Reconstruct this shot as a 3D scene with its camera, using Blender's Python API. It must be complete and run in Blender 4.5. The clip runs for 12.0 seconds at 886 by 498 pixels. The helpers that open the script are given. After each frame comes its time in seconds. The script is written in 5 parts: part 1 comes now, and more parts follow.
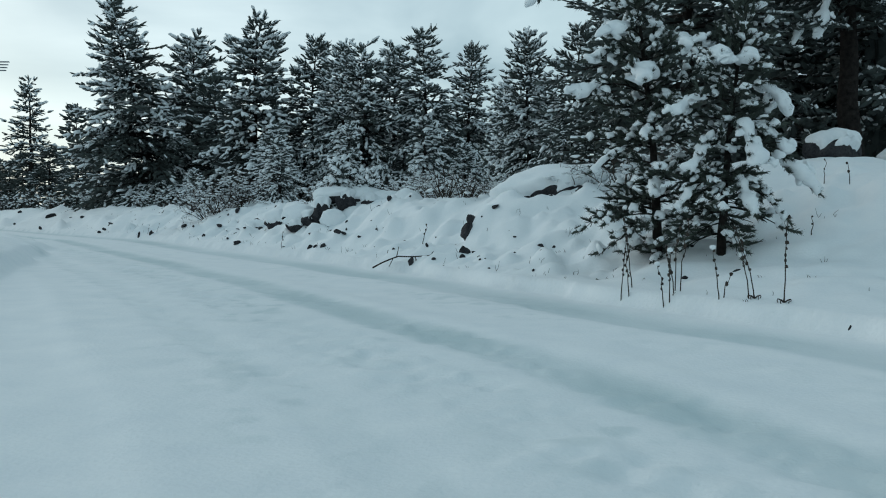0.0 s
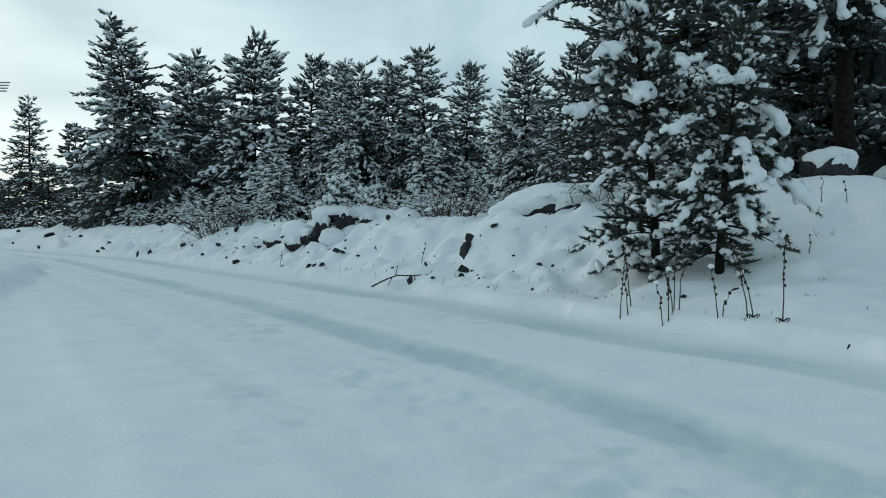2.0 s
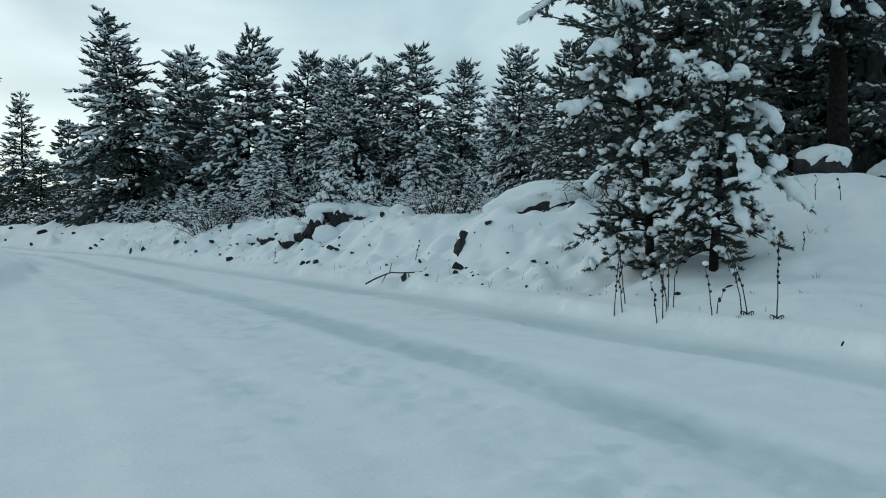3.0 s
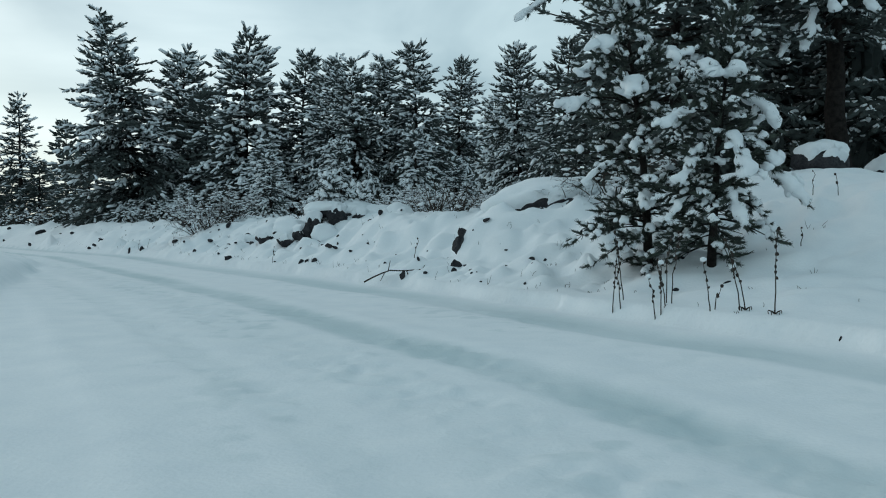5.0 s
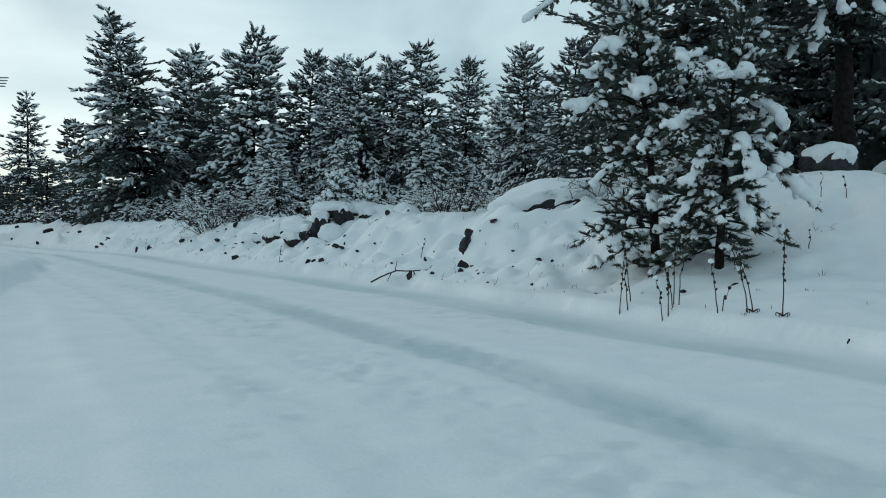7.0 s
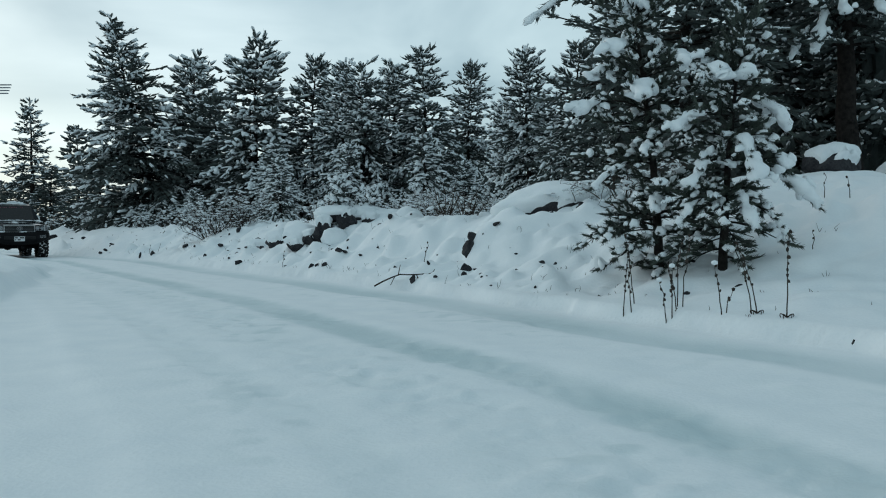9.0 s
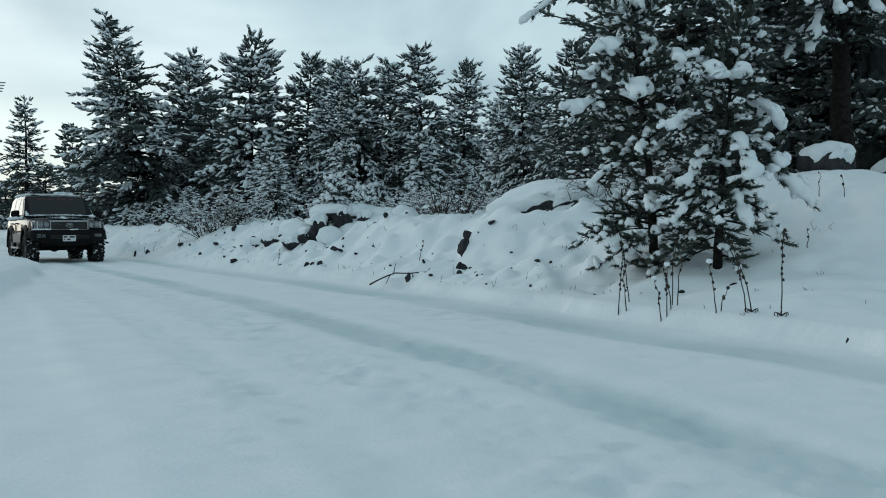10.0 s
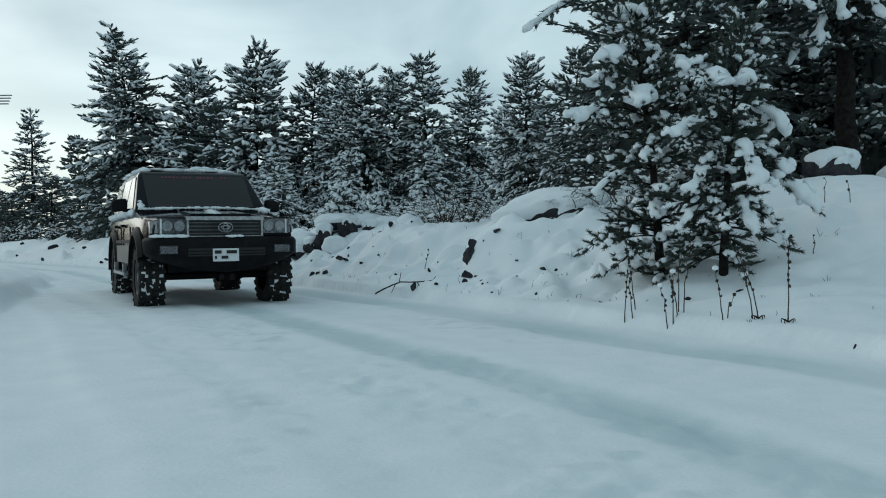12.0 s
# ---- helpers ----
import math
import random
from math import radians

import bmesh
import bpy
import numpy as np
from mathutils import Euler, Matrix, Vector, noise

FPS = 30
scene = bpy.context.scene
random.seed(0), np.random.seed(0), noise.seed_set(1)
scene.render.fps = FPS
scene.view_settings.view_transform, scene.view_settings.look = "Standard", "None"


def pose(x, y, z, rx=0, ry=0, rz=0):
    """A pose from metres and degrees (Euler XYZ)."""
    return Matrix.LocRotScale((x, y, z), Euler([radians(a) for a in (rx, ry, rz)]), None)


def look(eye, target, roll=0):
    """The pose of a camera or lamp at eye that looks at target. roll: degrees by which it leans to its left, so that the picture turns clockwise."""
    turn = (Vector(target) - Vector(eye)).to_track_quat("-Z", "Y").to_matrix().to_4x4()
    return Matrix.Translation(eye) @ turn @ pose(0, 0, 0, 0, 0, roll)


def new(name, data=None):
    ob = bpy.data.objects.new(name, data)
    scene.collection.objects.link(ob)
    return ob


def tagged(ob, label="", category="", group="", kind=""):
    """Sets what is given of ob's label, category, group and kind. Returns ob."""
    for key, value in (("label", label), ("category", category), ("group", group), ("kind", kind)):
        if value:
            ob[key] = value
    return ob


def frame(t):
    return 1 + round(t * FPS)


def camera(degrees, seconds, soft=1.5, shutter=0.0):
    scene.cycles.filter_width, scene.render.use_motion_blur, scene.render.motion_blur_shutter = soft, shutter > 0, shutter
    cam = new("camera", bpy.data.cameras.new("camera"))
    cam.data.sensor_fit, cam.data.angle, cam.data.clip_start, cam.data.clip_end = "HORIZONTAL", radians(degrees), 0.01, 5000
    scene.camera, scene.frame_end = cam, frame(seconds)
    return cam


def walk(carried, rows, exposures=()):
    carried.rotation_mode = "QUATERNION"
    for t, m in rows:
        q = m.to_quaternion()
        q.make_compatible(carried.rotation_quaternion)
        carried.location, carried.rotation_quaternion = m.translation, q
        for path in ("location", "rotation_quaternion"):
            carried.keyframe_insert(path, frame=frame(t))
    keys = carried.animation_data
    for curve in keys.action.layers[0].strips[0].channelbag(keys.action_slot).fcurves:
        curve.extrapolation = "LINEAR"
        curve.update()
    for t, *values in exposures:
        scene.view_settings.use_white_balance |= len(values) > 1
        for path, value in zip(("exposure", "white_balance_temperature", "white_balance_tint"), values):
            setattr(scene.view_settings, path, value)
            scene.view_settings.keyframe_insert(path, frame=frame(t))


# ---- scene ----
cam = camera(56.0, 12.0, soft=1.05)
# seconds, place of the eye, yaw, pitch, roll of a phone held still by hand
ROWS = [
    (0.0, 0.010, 0.016, 0.790, -0.094, -2.415, -0.198),
    (0.5, -0.005, 0.002, 0.793, 0.102, -1.880, -0.195),
    (1.0, -0.005, -0.005, 0.792, 0.337, -1.732, -0.310),
    (1.5, -0.000, 0.000, 0.800, -0.000, -1.320, 0.000),
    (2.0, 0.004, -0.001, 0.802, -0.204, -1.172, -0.088),
    (2.5, 0.002, 0.009, 0.796, -0.620, -1.179, -0.063),
    (3.0, 0.005, 0.018, 0.797, -0.603, -1.345, -0.143),
    (5.0, 0.011, 0.014, 0.798, -0.689, -1.514, 0.225),
    (5.5, 0.015, 0.029, 0.796, -0.600, -1.343, 0.304),
    (6.0, 0.010, 0.020, 0.798, -0.515, -1.327, 0.048),
    (6.5, 0.003, 0.007, 0.797, -0.092, -1.397, 0.014),
    (7.0, -0.003, 0.003, 0.796, -0.280, -1.466, -0.062),
    (9.0, 0.001, 0.008, 0.797, -0.060, -1.233, 0.372),
    (9.5, 0.003, 0.006, 0.792, -0.112, -1.272, 0.302),
    (10.0, 0.007, 0.011, 0.795, -0.347, -1.324, 0.336),
    (10.5, 0.009, 0.016, 0.798, -0.520, -1.097, 0.602),
    (11.0, 0.004, 0.007, 0.797, -0.001, -0.854, 0.897),
    (11.5, 0.002, 0.001, 0.797, 0.193, -0.915, 1.039),
    (12.0, 0.005, 0.008, 0.797, -0.002, -0.739, 0.766),
]
walk(cam, [(t, pose(x, y, z, 90 + pitch, roll, yaw)) for t, x, y, z, yaw, pitch, roll in ROWS])

# ---------------------------------------------------------------- light
SUN_AZ, SUN_EL = -48.0, 24.0      # degrees from +y towards +x, and above the horizon
world = bpy.data.worlds.new("overcast_sky")
scene.world = world
world.use_nodes = True
wn = world.node_tree
wn.nodes.clear()


def wnode(kind, **values):
    nd = wn.nodes.new(kind)
    for key, value in values.items():
        nd.inputs[key].default_value = value
    return nd


sky = wn.nodes.new("ShaderNodeTexSky")
sky.sky_type, sky.sun_disc = "NISHITA", False
sky.sun_elevation, sky.sun_rotation = radians(SUN_EL), radians(SUN_AZ)
wtc = wn.nodes.new("ShaderNodeTexCoord")
wmap = wnode("ShaderNodeMapping", Scale=(1.5, 1.5, 4.2), Location=(0.35, 0.2, 0.55))
wnoise = wnode("ShaderNodeTexNoise", Scale=1.55, Detail=5.0, Roughness=0.5, Distortion=0.35)
wramp = wn.nodes.new("ShaderNodeValToRGB")
wramp.color_ramp.elements[0].position, wramp.color_ramp.elements[0].color = 0.36, (0.36, 0.49, 0.53, 1)
wramp.color_ramp.elements[1].position, wramp.color_ramp.elements[1].color = 0.60, (0.625, 0.765, 0.785, 1)
wmix = wn.nodes.new("ShaderNodeMix")
wmix.data_type, wmix.blend_type = "RGBA", "ADD"
wmix.inputs[0].default_value = 1.0
wsky = wn.nodes.new("ShaderNodeMix")
wsky.data_type, wsky.blend_type = "RGBA", "MULTIPLY"
wsky.inputs[0].default_value = 1.0
wsky.inputs[7].default_value = (0.023, 0.023, 0.023, 1)
wbg = wn.nodes.new("ShaderNodeBackground")
wbg.inputs["Strength"].default_value = 1.0
wout = wn.nodes.new("ShaderNodeOutputWorld")
wn.links.new(wtc.outputs["Generated"], wmap.inputs["Vector"])
wn.links.new(wmap.outputs["Vector"], wnoise.inputs["Vector"])
wn.links.new(wnoise.outputs[0], wramp.inputs[0])
wn.links.new(sky.outputs[0], wsky.inputs[6])
wsep = wn.nodes.new("ShaderNodeSeparateXYZ")
wn.links.new(wtc.outputs["Generated"], wsep.inputs[0])
wrise = wn.nodes.new("ShaderNodeMapRange")
wrise.interpolation_type = "SMOOTHSTEP"
wrise.inputs["From Min"].default_value, wrise.inputs["From Max"].default_value = 0.22, 0.75
wn.links.new(wsep.outputs["Z"], wrise.inputs["Value"])
wlid = wn.nodes.new("ShaderNodeMix")                 # thicker cloud overhead
wlid.data_type = "RGBA"
wlid.inputs[7].default_value = (0.262, 0.377, 0.418, 1)
wn.links.new(wrise.outputs[0], wlid.inputs[0])
wturn = wn.nodes.new("ShaderNodeMapRange")            # and away from the sun
wturn.interpolation_type = "SMOOTHSTEP"
wturn.inputs["From Min"].default_value, wturn.inputs["From Max"].default_value = -0.3, 0.2
wturn.inputs["To Min"].default_value, wturn.inputs["To Max"].default_value = 0.0, 0.85
wn.links.new(wsep.outputs["X"], wturn.inputs["Value"])
wdim = wn.nodes.new("ShaderNodeMix")
wdim.data_type, wdim.blend_type = "RGBA", "MULTIPLY"
wdim.inputs[7].default_value = (0.72, 0.78, 0.80, 1)
wn.links.new(wturn.outputs[0], wdim.inputs[0])
wn.links.new(wramp.outputs[0], wdim.inputs[6])
wn.links.new(wdim.outputs[2], wlid.inputs[6])
wn.links.new(wlid.outputs[2], wmix.inputs[6])
wn.links.new(wsky.outputs[2], wmix.inputs[7])
wn.links.new(wmix.outputs[2], wbg.inputs["Color"])
wn.links.new(wbg.outputs[0], wout.inputs["Surface"])

sun = new("sun", bpy.data.lights.new("sun", "SUN"))
sun.data.energy, sun.data.angle, sun.data.color = 0.42, radians(50), (1.0, 0.985, 0.96)
sun_way = Vector((math.sin(radians(SUN_AZ)) * math.cos(radians(SUN_EL)), math.cos(radians(SUN_AZ)) * math.cos(radians(SUN_EL)), math.sin(radians(SUN_EL))))
sun.matrix_world = look(sun_way * 50, (0, 0, 0))
scene.view_settings.exposure = 0.0


# ---------------------------------------------------------------- materials
def material(name, rough=0.6, metal=0.0, spec=0.5):
    mt = bpy.data.materials.new(name)
    mt.use_nodes = True
    b = mt.node_tree.nodes["Principled BSDF"]
    b.inputs["Roughness"].default_value = rough
    b.inputs["Metallic"].default_value = metal
    b.inputs["Specular IOR Level"].default_value = spec
    return mt, mt.node_tree.nodes, mt.node_tree.links, b


def noisy(name, dark, light, scale=8.0, rough=0.7, metal=0.0, spec=0.3, bump=0.2, fine=60.0, island=0.0, low=0.35, high=0.68, distance=0.02):
    """A surface that wanders between two colours at two scales, with fine relief; island: variation from piece to piece."""
    mt, nodes, links, b = material(name, rough, metal, spec)
    tc = nodes.new("ShaderNodeTexCoord")
    n1 = nodes.new("ShaderNodeTexNoise")
    n1.inputs["Scale"].default_value, n1.inputs["Detail"].default_value = scale, 6.0
    n2 = nodes.new("ShaderNodeTexNoise")
    n2.inputs["Scale"].default_value, n2.inputs["Detail"].default_value = fine, 4.0
    links.new(tc.outputs["Object"], n1.inputs["Vector"])
    links.new(tc.outputs["Object"], n2.inputs["Vector"])
    both = nodes.new("ShaderNodeMath")
    both.operation = "MULTIPLY_ADD"
    both.inputs[1].default_value = 0.35
    links.new(n2.outputs[0], both.inputs[0])
    less = nodes.new("ShaderNodeMath")
    less.operation = "MULTIPLY"
    less.inputs[1].default_value = 0.65
    links.new(n1.outputs[0], less.inputs[0])
    links.new(less.outputs[0], both.inputs[2])
    value = both.outputs[0]
    if island:
        geo = nodes.new("ShaderNodeNewGeometry")
        add = nodes.new("ShaderNodeMath")
        add.operation = "MULTIPLY_ADD"
        add.inputs[1].default_value = island
        links.new(geo.outputs["Random Per Island"], add.inputs[0])
        links.new(value, add.inputs[2])
        value = add.outputs[0]
    ramp = nodes.new("ShaderNodeValToRGB")
    ramp.color_ramp.elements[0].position, ramp.color_ramp.elements[0].color = low, (*dark, 1)
    ramp.color_ramp.elements[1].position, ramp.color_ramp.elements[1].color = high + island, (*light, 1)
    links.new(value, ramp.inputs[0])
    links.new(ramp.outputs[0], b.inputs["Base Color"])
    if bump:
        bm_node = nodes.new("ShaderNodeBump")
        bm_node.inputs["Strength"].default_value, bm_node.inputs["Distance"].default_value = bump, distance
        links.new(both.outputs[0], bm_node.inputs["Height"])
        links.new(bm_node.outputs[0], b.inputs["Normal"])
    return mt


SNOW = noisy("snow", (0.80, 0.84, 0.865), (0.88, 0.905, 0.915), scale=3.0, fine=45.0, rough=0.75, spec=0.25, bump=0.45, distance=0.03)
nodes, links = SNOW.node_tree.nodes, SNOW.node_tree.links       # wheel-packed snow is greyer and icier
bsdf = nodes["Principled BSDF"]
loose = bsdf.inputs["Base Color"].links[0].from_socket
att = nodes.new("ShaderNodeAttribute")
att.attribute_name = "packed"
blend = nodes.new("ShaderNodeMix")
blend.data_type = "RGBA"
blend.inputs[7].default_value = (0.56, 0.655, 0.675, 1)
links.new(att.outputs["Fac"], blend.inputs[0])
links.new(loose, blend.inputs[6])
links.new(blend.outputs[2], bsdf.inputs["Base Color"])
SNOW_TREE = noisy("snow_on_branches", (0.76, 0.80, 0.83), (0.86, 0.89, 0.90), scale=6.0, fine=30.0, rough=0.8, spec=0.2, bump=0.4, distance=0.03)
NEEDLES = noisy("pine_needles", (0.036, 0.047, 0.046), (0.090, 0.108, 0.099), scale=3.0, fine=20.0, rough=0.6, spec=0.25, bump=0, island=0.35)
NEEDLES_NEAR = noisy("young_pine_needles", (0.025, 0.035, 0.030), (0.068, 0.084, 0.066), scale=5.0, fine=30.0, rough=0.55, spec=0.3, bump=0, island=0.35)
BARK = noisy("pine_bark", (0.007, 0.006, 0.006), (0.034, 0.029, 0.026), scale=14.0, fine=70.0, rough=0.9, spec=0.1, bump=0.8, distance=0.02)
TWIG = noisy("brown_twigs", (0.028, 0.024, 0.021), (0.10, 0.082, 0.068), scale=10.0, fine=60.0, rough=0.9, spec=0.1, bump=0, island=0.3)
STALK = noisy("dry_stalks", (0.022, 0.018, 0.017), (0.085, 0.070, 0.058), scale=20.0, fine=90.0, rough=0.9, spec=0.1, bump=0.2)
ROCK = noisy("dark_rock", (0.010, 0.011, 0.014), (0.058, 0.056, 0.060), scale=5.0, fine=40.0, rough=0.9, spec=0.2, bump=0.9, distance=0.03)
WOOD = noisy("weathered_wood", (0.05, 0.042, 0.036), (0.16, 0.135, 0.11), scale=9.0, fine=60.0, rough=0.9, spec=0.1, bump=0.4)

# ---------------------------------------------------------------- terrain
EDGE = np.array([(13.0, -16.0), (7.2, -4.6), (3.62, 3.0), (2.70, 5.2), (1.55, 7.2), (-0.65, 11.4), (-4.5, 17.7), (-8.6, 24.6), (-18.7, 37.0), (-34.0, 56.0), (-90.0, 122.0)])
LEFT = np.array([(1.6, -14.0), (-2.2, -2.0), (-3.7, 5.0), (-4.75, 8.6), (-6.8, 13.8), (-8.6, 18.5), (-13.2, 25.5), (-24.0, 38.0), (-40.0, 55.0), (-98.0, 122.0)])


def lattice(ix, iy, seed):
    h = (ix.astype(np.int64) * 374761393 + iy.astype(np.int64) * 668265263 + seed * 974634777) & 0xFFFFFFFF
    h = ((h ^ (h >> 13)) * 1274126177) & 0xFFFFFFFF
    return ((h ^ (h >> 16)) & 0xFFFF) / 65535.0


def rough2(x, y, cell, seed):
    """Smooth noise from -1 to 1 with features about one cell wide."""
    fx, fy = np.asarray(x, float) / cell, np.asarray(y, float) / cell
    ix, iy = np.floor(fx), np.floor(fy)
    u, v = fx - ix, fy - iy
    u, v = u * u * u * (u * (u * 6 - 15) + 10), v * v * v * (v * (v * 6 - 15) + 10)
    a, b = lattice(ix, iy, seed), lattice(ix + 1, iy, seed)
    c, d = lattice(ix, iy + 1, seed), lattice(ix + 1, iy + 1, seed)
    return 2 * ((a * (1 - u) + b * u) * (1 - v) + (c * (1 - u) + d * u) * v) - 1


def beside(line, x, y):
    """Signed distance from a line of points (positive to its right, walking along it) and the y of the nearest point on it."""
    best = np.full(np.shape(x), 1e9)
    side = np.zeros(np.shape(x))
    along = np.zeros(np.shape(x))
    for (ax, ay), (bx, by) in zip(line[:-1], line[1:]):
        dx, dy = bx - ax, by - ay
        k = np.clip(((x - ax) * dx + (y - ay) * dy) / (dx * dx + dy * dy), 0, 1)
        px, py = x - ax - k * dx, y - ay - k * dy
        d = np.hypot(px, py)
        near = d < best
        best = np.where(near, d, best)
        side = np.where(near, np.sign(px * dy - py * dx), side)
        along = np.where(near, ay + k * dy, along)
    return best * side, along


def smooth(v):
    v = np.clip(v, 0, 1)
    return v * v * (3 - 2 * v)


def scattered_bumps():
    """Stones and tussocks that swell the snow of the bank: x, y, radius, height."""
    rng = np.random.default_rng(77)
    out = []
    for i in range(340):
        y = 8.5 + 34 * rng.random() ** 1.5
        x = np.interp(y, EDGE[:, 1], EDGE[:, 0]) + 0.4 + 3.6 * rng.random() ** 1.3
        r = rng.uniform(0.06, 0.17) * (1 + 0.02 * y)
        out.append((x, y, r, r * rng.uniform(0.4, 0.8)))
    for i in range(420):                             # smaller ones, close to the road
        y = 9.0 + 22 * rng.random() ** 1.4
        x = np.interp(y, EDGE[:, 1], EDGE[:, 0]) + 0.25 + 2.8 * rng.random() ** 1.1
        r = rng.uniform(0.045, 0.1) * (1 + 0.03 * y)
        out.append((x, y, r, r * rng.uniform(0.35, 0.75)))
    return np.array(out)


BUMPS = scattered_bumps()


def height(x, y):
    x, y = np.asarray(x, float), np.asarray(y, float)
    u, d = beside(EDGE, x, y)
    # the bank on the far side of the road
    top = np.interp(d, [-10, 3, 6, 9, 14, 19, 25, 37, 60], [0.82, 0.9, 1.0, 1.13, 1.15, 1.0, 0.78, 0.75, 0.7])
    wide = np.interp(d, [-10, 3, 6, 9, 14, 25, 40], [6.5, 6.2, 5.6, 4.2, 2.7, 2.6, 2.6])
    lip = 0.14 * smooth((u + 0.02 + 0.08 * rough2(x, y, 0.9, 3) + 0.05 * rough2(x, y, 0.3, 4)) / 0.08)
    bank = lip + top * smooth(u / wide) + 0.055 * np.clip(u - 0.3 * wide, 0, 14) * np.interp(d, [4, 8, 14], [0.6, 1, 0.55])
    hump = smooth(u / 0.9) * (1 - 0.5 * smooth((u - wide * 1.4) / 3))
    lumps = np.interp(d, [4, 9, 12], [0.25, 0.75, 1.0])
    bank = bank + hump * lumps * (0.05 * rough2(x, y, 0.75, 5) + 0.065 * rough2(x + 9, y, 0.4, 6) + 0.055 * rough2(x + 3, y, 0.23, 8)) + hump * 0.08 * rough2(x, y, 2.3, 7)
    over = np.clip(bank - 0.92, 0, None)             # the bank levels off behind its crest
    bank = bank - 0.72 * over * np.interp(d, [11.3, 12.2, 19, 24], [0, 1, 1, 0])
    bank = bank - 0.25 * np.exp(-(((x - 1.9) / 0.7) ** 2 + ((y - 12.75) / 0.5) ** 2) ** 2) - 0.2 * np.exp(-((x - 2.05) / 0.4) ** 2 - ((y - 11.6) / 0.45) ** 2)
    bank = bank + 0.32 * smooth((x - 0.28 - 0.05 * rough2(x, y, 0.3, 9)) / 0.16) * np.exp(-((x - 1.0) / 1.05) ** 4 - ((y - 11.75) / 0.5) ** 4)
    bank = bank - 0.85 * np.clip(bank - 1.0, 0, None) * np.exp(-((x - 1.4) / 0.95) ** 4 - ((y - 11.9) / 0.5) ** 4)
    bank = bank - 0.16 * np.exp(-((x - 1.85) / 0.42) ** 4 - ((y - 12.2) / 0.22) ** 2)
    for bx, by, br, bh in BUMPS:
        bank = bank + bh * np.exp(-(((x - bx) ** 2 + (y - by) ** 2) / br ** 2) ** 1.4)
    z = np.where(u > -0.4, bank * smooth((u + 0.4) / 0.3), 0.0)
    # wheel ruts along the road
    wander = 0.035 * rough2(d, d * 0, 3.1, 11)
    road = -0.024 * np.exp(-((u + 0.5 + wander) / 0.3) ** 4) - 0.016 * np.exp(-((u + 2.27 + wander) / 0.23) ** 4)
    road = road + 0.008 * np.exp(-((u + 1.88 + wander) / 0.14) ** 2) + 0.006 * np.exp(-((u + 1.02 + wander) / 0.16) ** 2) + 0.008 * np.exp(-((u + 2.68 + wander) / 0.13) ** 2)
    road = road - 0.012 * np.exp(-((u + 4.6 + wander) / 0.17) ** 4) + 0.01 * np.exp(-((u + 4.32 + wander) / 0.12) ** 2)
    road = road - 0.014 * np.exp(-((u + 3.62 + 0.5 * wander) / 0.16) ** 4) - 0.009 * np.exp(-((u + 1.55) / 0.2) ** 4) * smooth((rough2(x, y, 2.2, 15) + 0.3) * 2)
    tread = np.exp(-((u + 3.0) / 0.33) ** 4) + 0.9 * np.exp(-((u + 2.27 + wander) / 0.25) ** 4) + 0.6 * np.exp(-((u + 0.56 + wander) / 0.25) ** 4) + 0.5 * np.exp(-((u + 3.62) / 0.2) ** 4)
    road = road + tread * (0.016 * rough2(x, y, 0.14, 21) + 0.012 * rough2(x, y, 0.08, 22)) * (0.45 + 0.6 * smooth(rough2(x, y, 1.1, 23) + 0.5))
    road = road + 0.013 * rough2(x, y, 1.6, 12) + 0.004 * rough2(x, y, 0.55, 13)
    z = z + road * (1 - smooth((u + 0.35) / 0.3))
    # the low drift on the near side
    w, e = beside(LEFT, x, y)
    w = -w + 0.12 * rough2(x, y, 1.3, 31)
    drift = np.interp(e, [-5, 3, 7, 10, 13, 18, 30], [0.15, 0.22, 0.3, 0.46, 0.46, 0.3, 0.3])
    z = z + drift * (0.42 * smooth((w + 0.1) / 0.32) + 0.58 * smooth((w + 0.1) / 1.25)) * (1 - 0.25 * smooth((w - 1.5) / 3)) + smooth(w / 2) * (0.05 * rough2(x, y, 1.1, 33) + 0.15 * rough2(x, y, 6.0, 34))
    # rolling ground further off
    far = smooth((np.hypot(x, y) - 24) / 40)
    return z + far * smooth((u - 4) / 20) * (0.5 * rough2(x, y, 14, 41) + 0.25)


# ---------------------------------------------------------------- mesh helpers
def mesh_from(name, verts, faces, mat, shade=True):
    """faces: an array with one row of corner indices a face, all rows alike."""
    verts, faces = np.asarray(verts, np.float32), np.asarray(faces, np.int32)
    me = bpy.data.meshes.new(name)
    n, k = faces.shape
    me.vertices.add(len(verts))
    me.vertices.foreach_set("co", verts.ravel())
    me.loops.add(n * k)
    me.loops.foreach_set("vertex_index", faces.ravel())
    me.polygons.add(n)
    me.polygons.foreach_set("loop_start", np.arange(0, n * k, k, dtype=np.int32))
    me.polygons.foreach_set("loop_total", np.full(n, k, np.int32))
    me.polygons.foreach_set("use_smooth", np.full(n, shade))
    me.update()
    me.validate()
    me.materials.append(mat)
    return me


def hang(name, me, parent, label=""):
    ob = new(name, me)
    ob.parent = parent
    return tagged(ob, label)


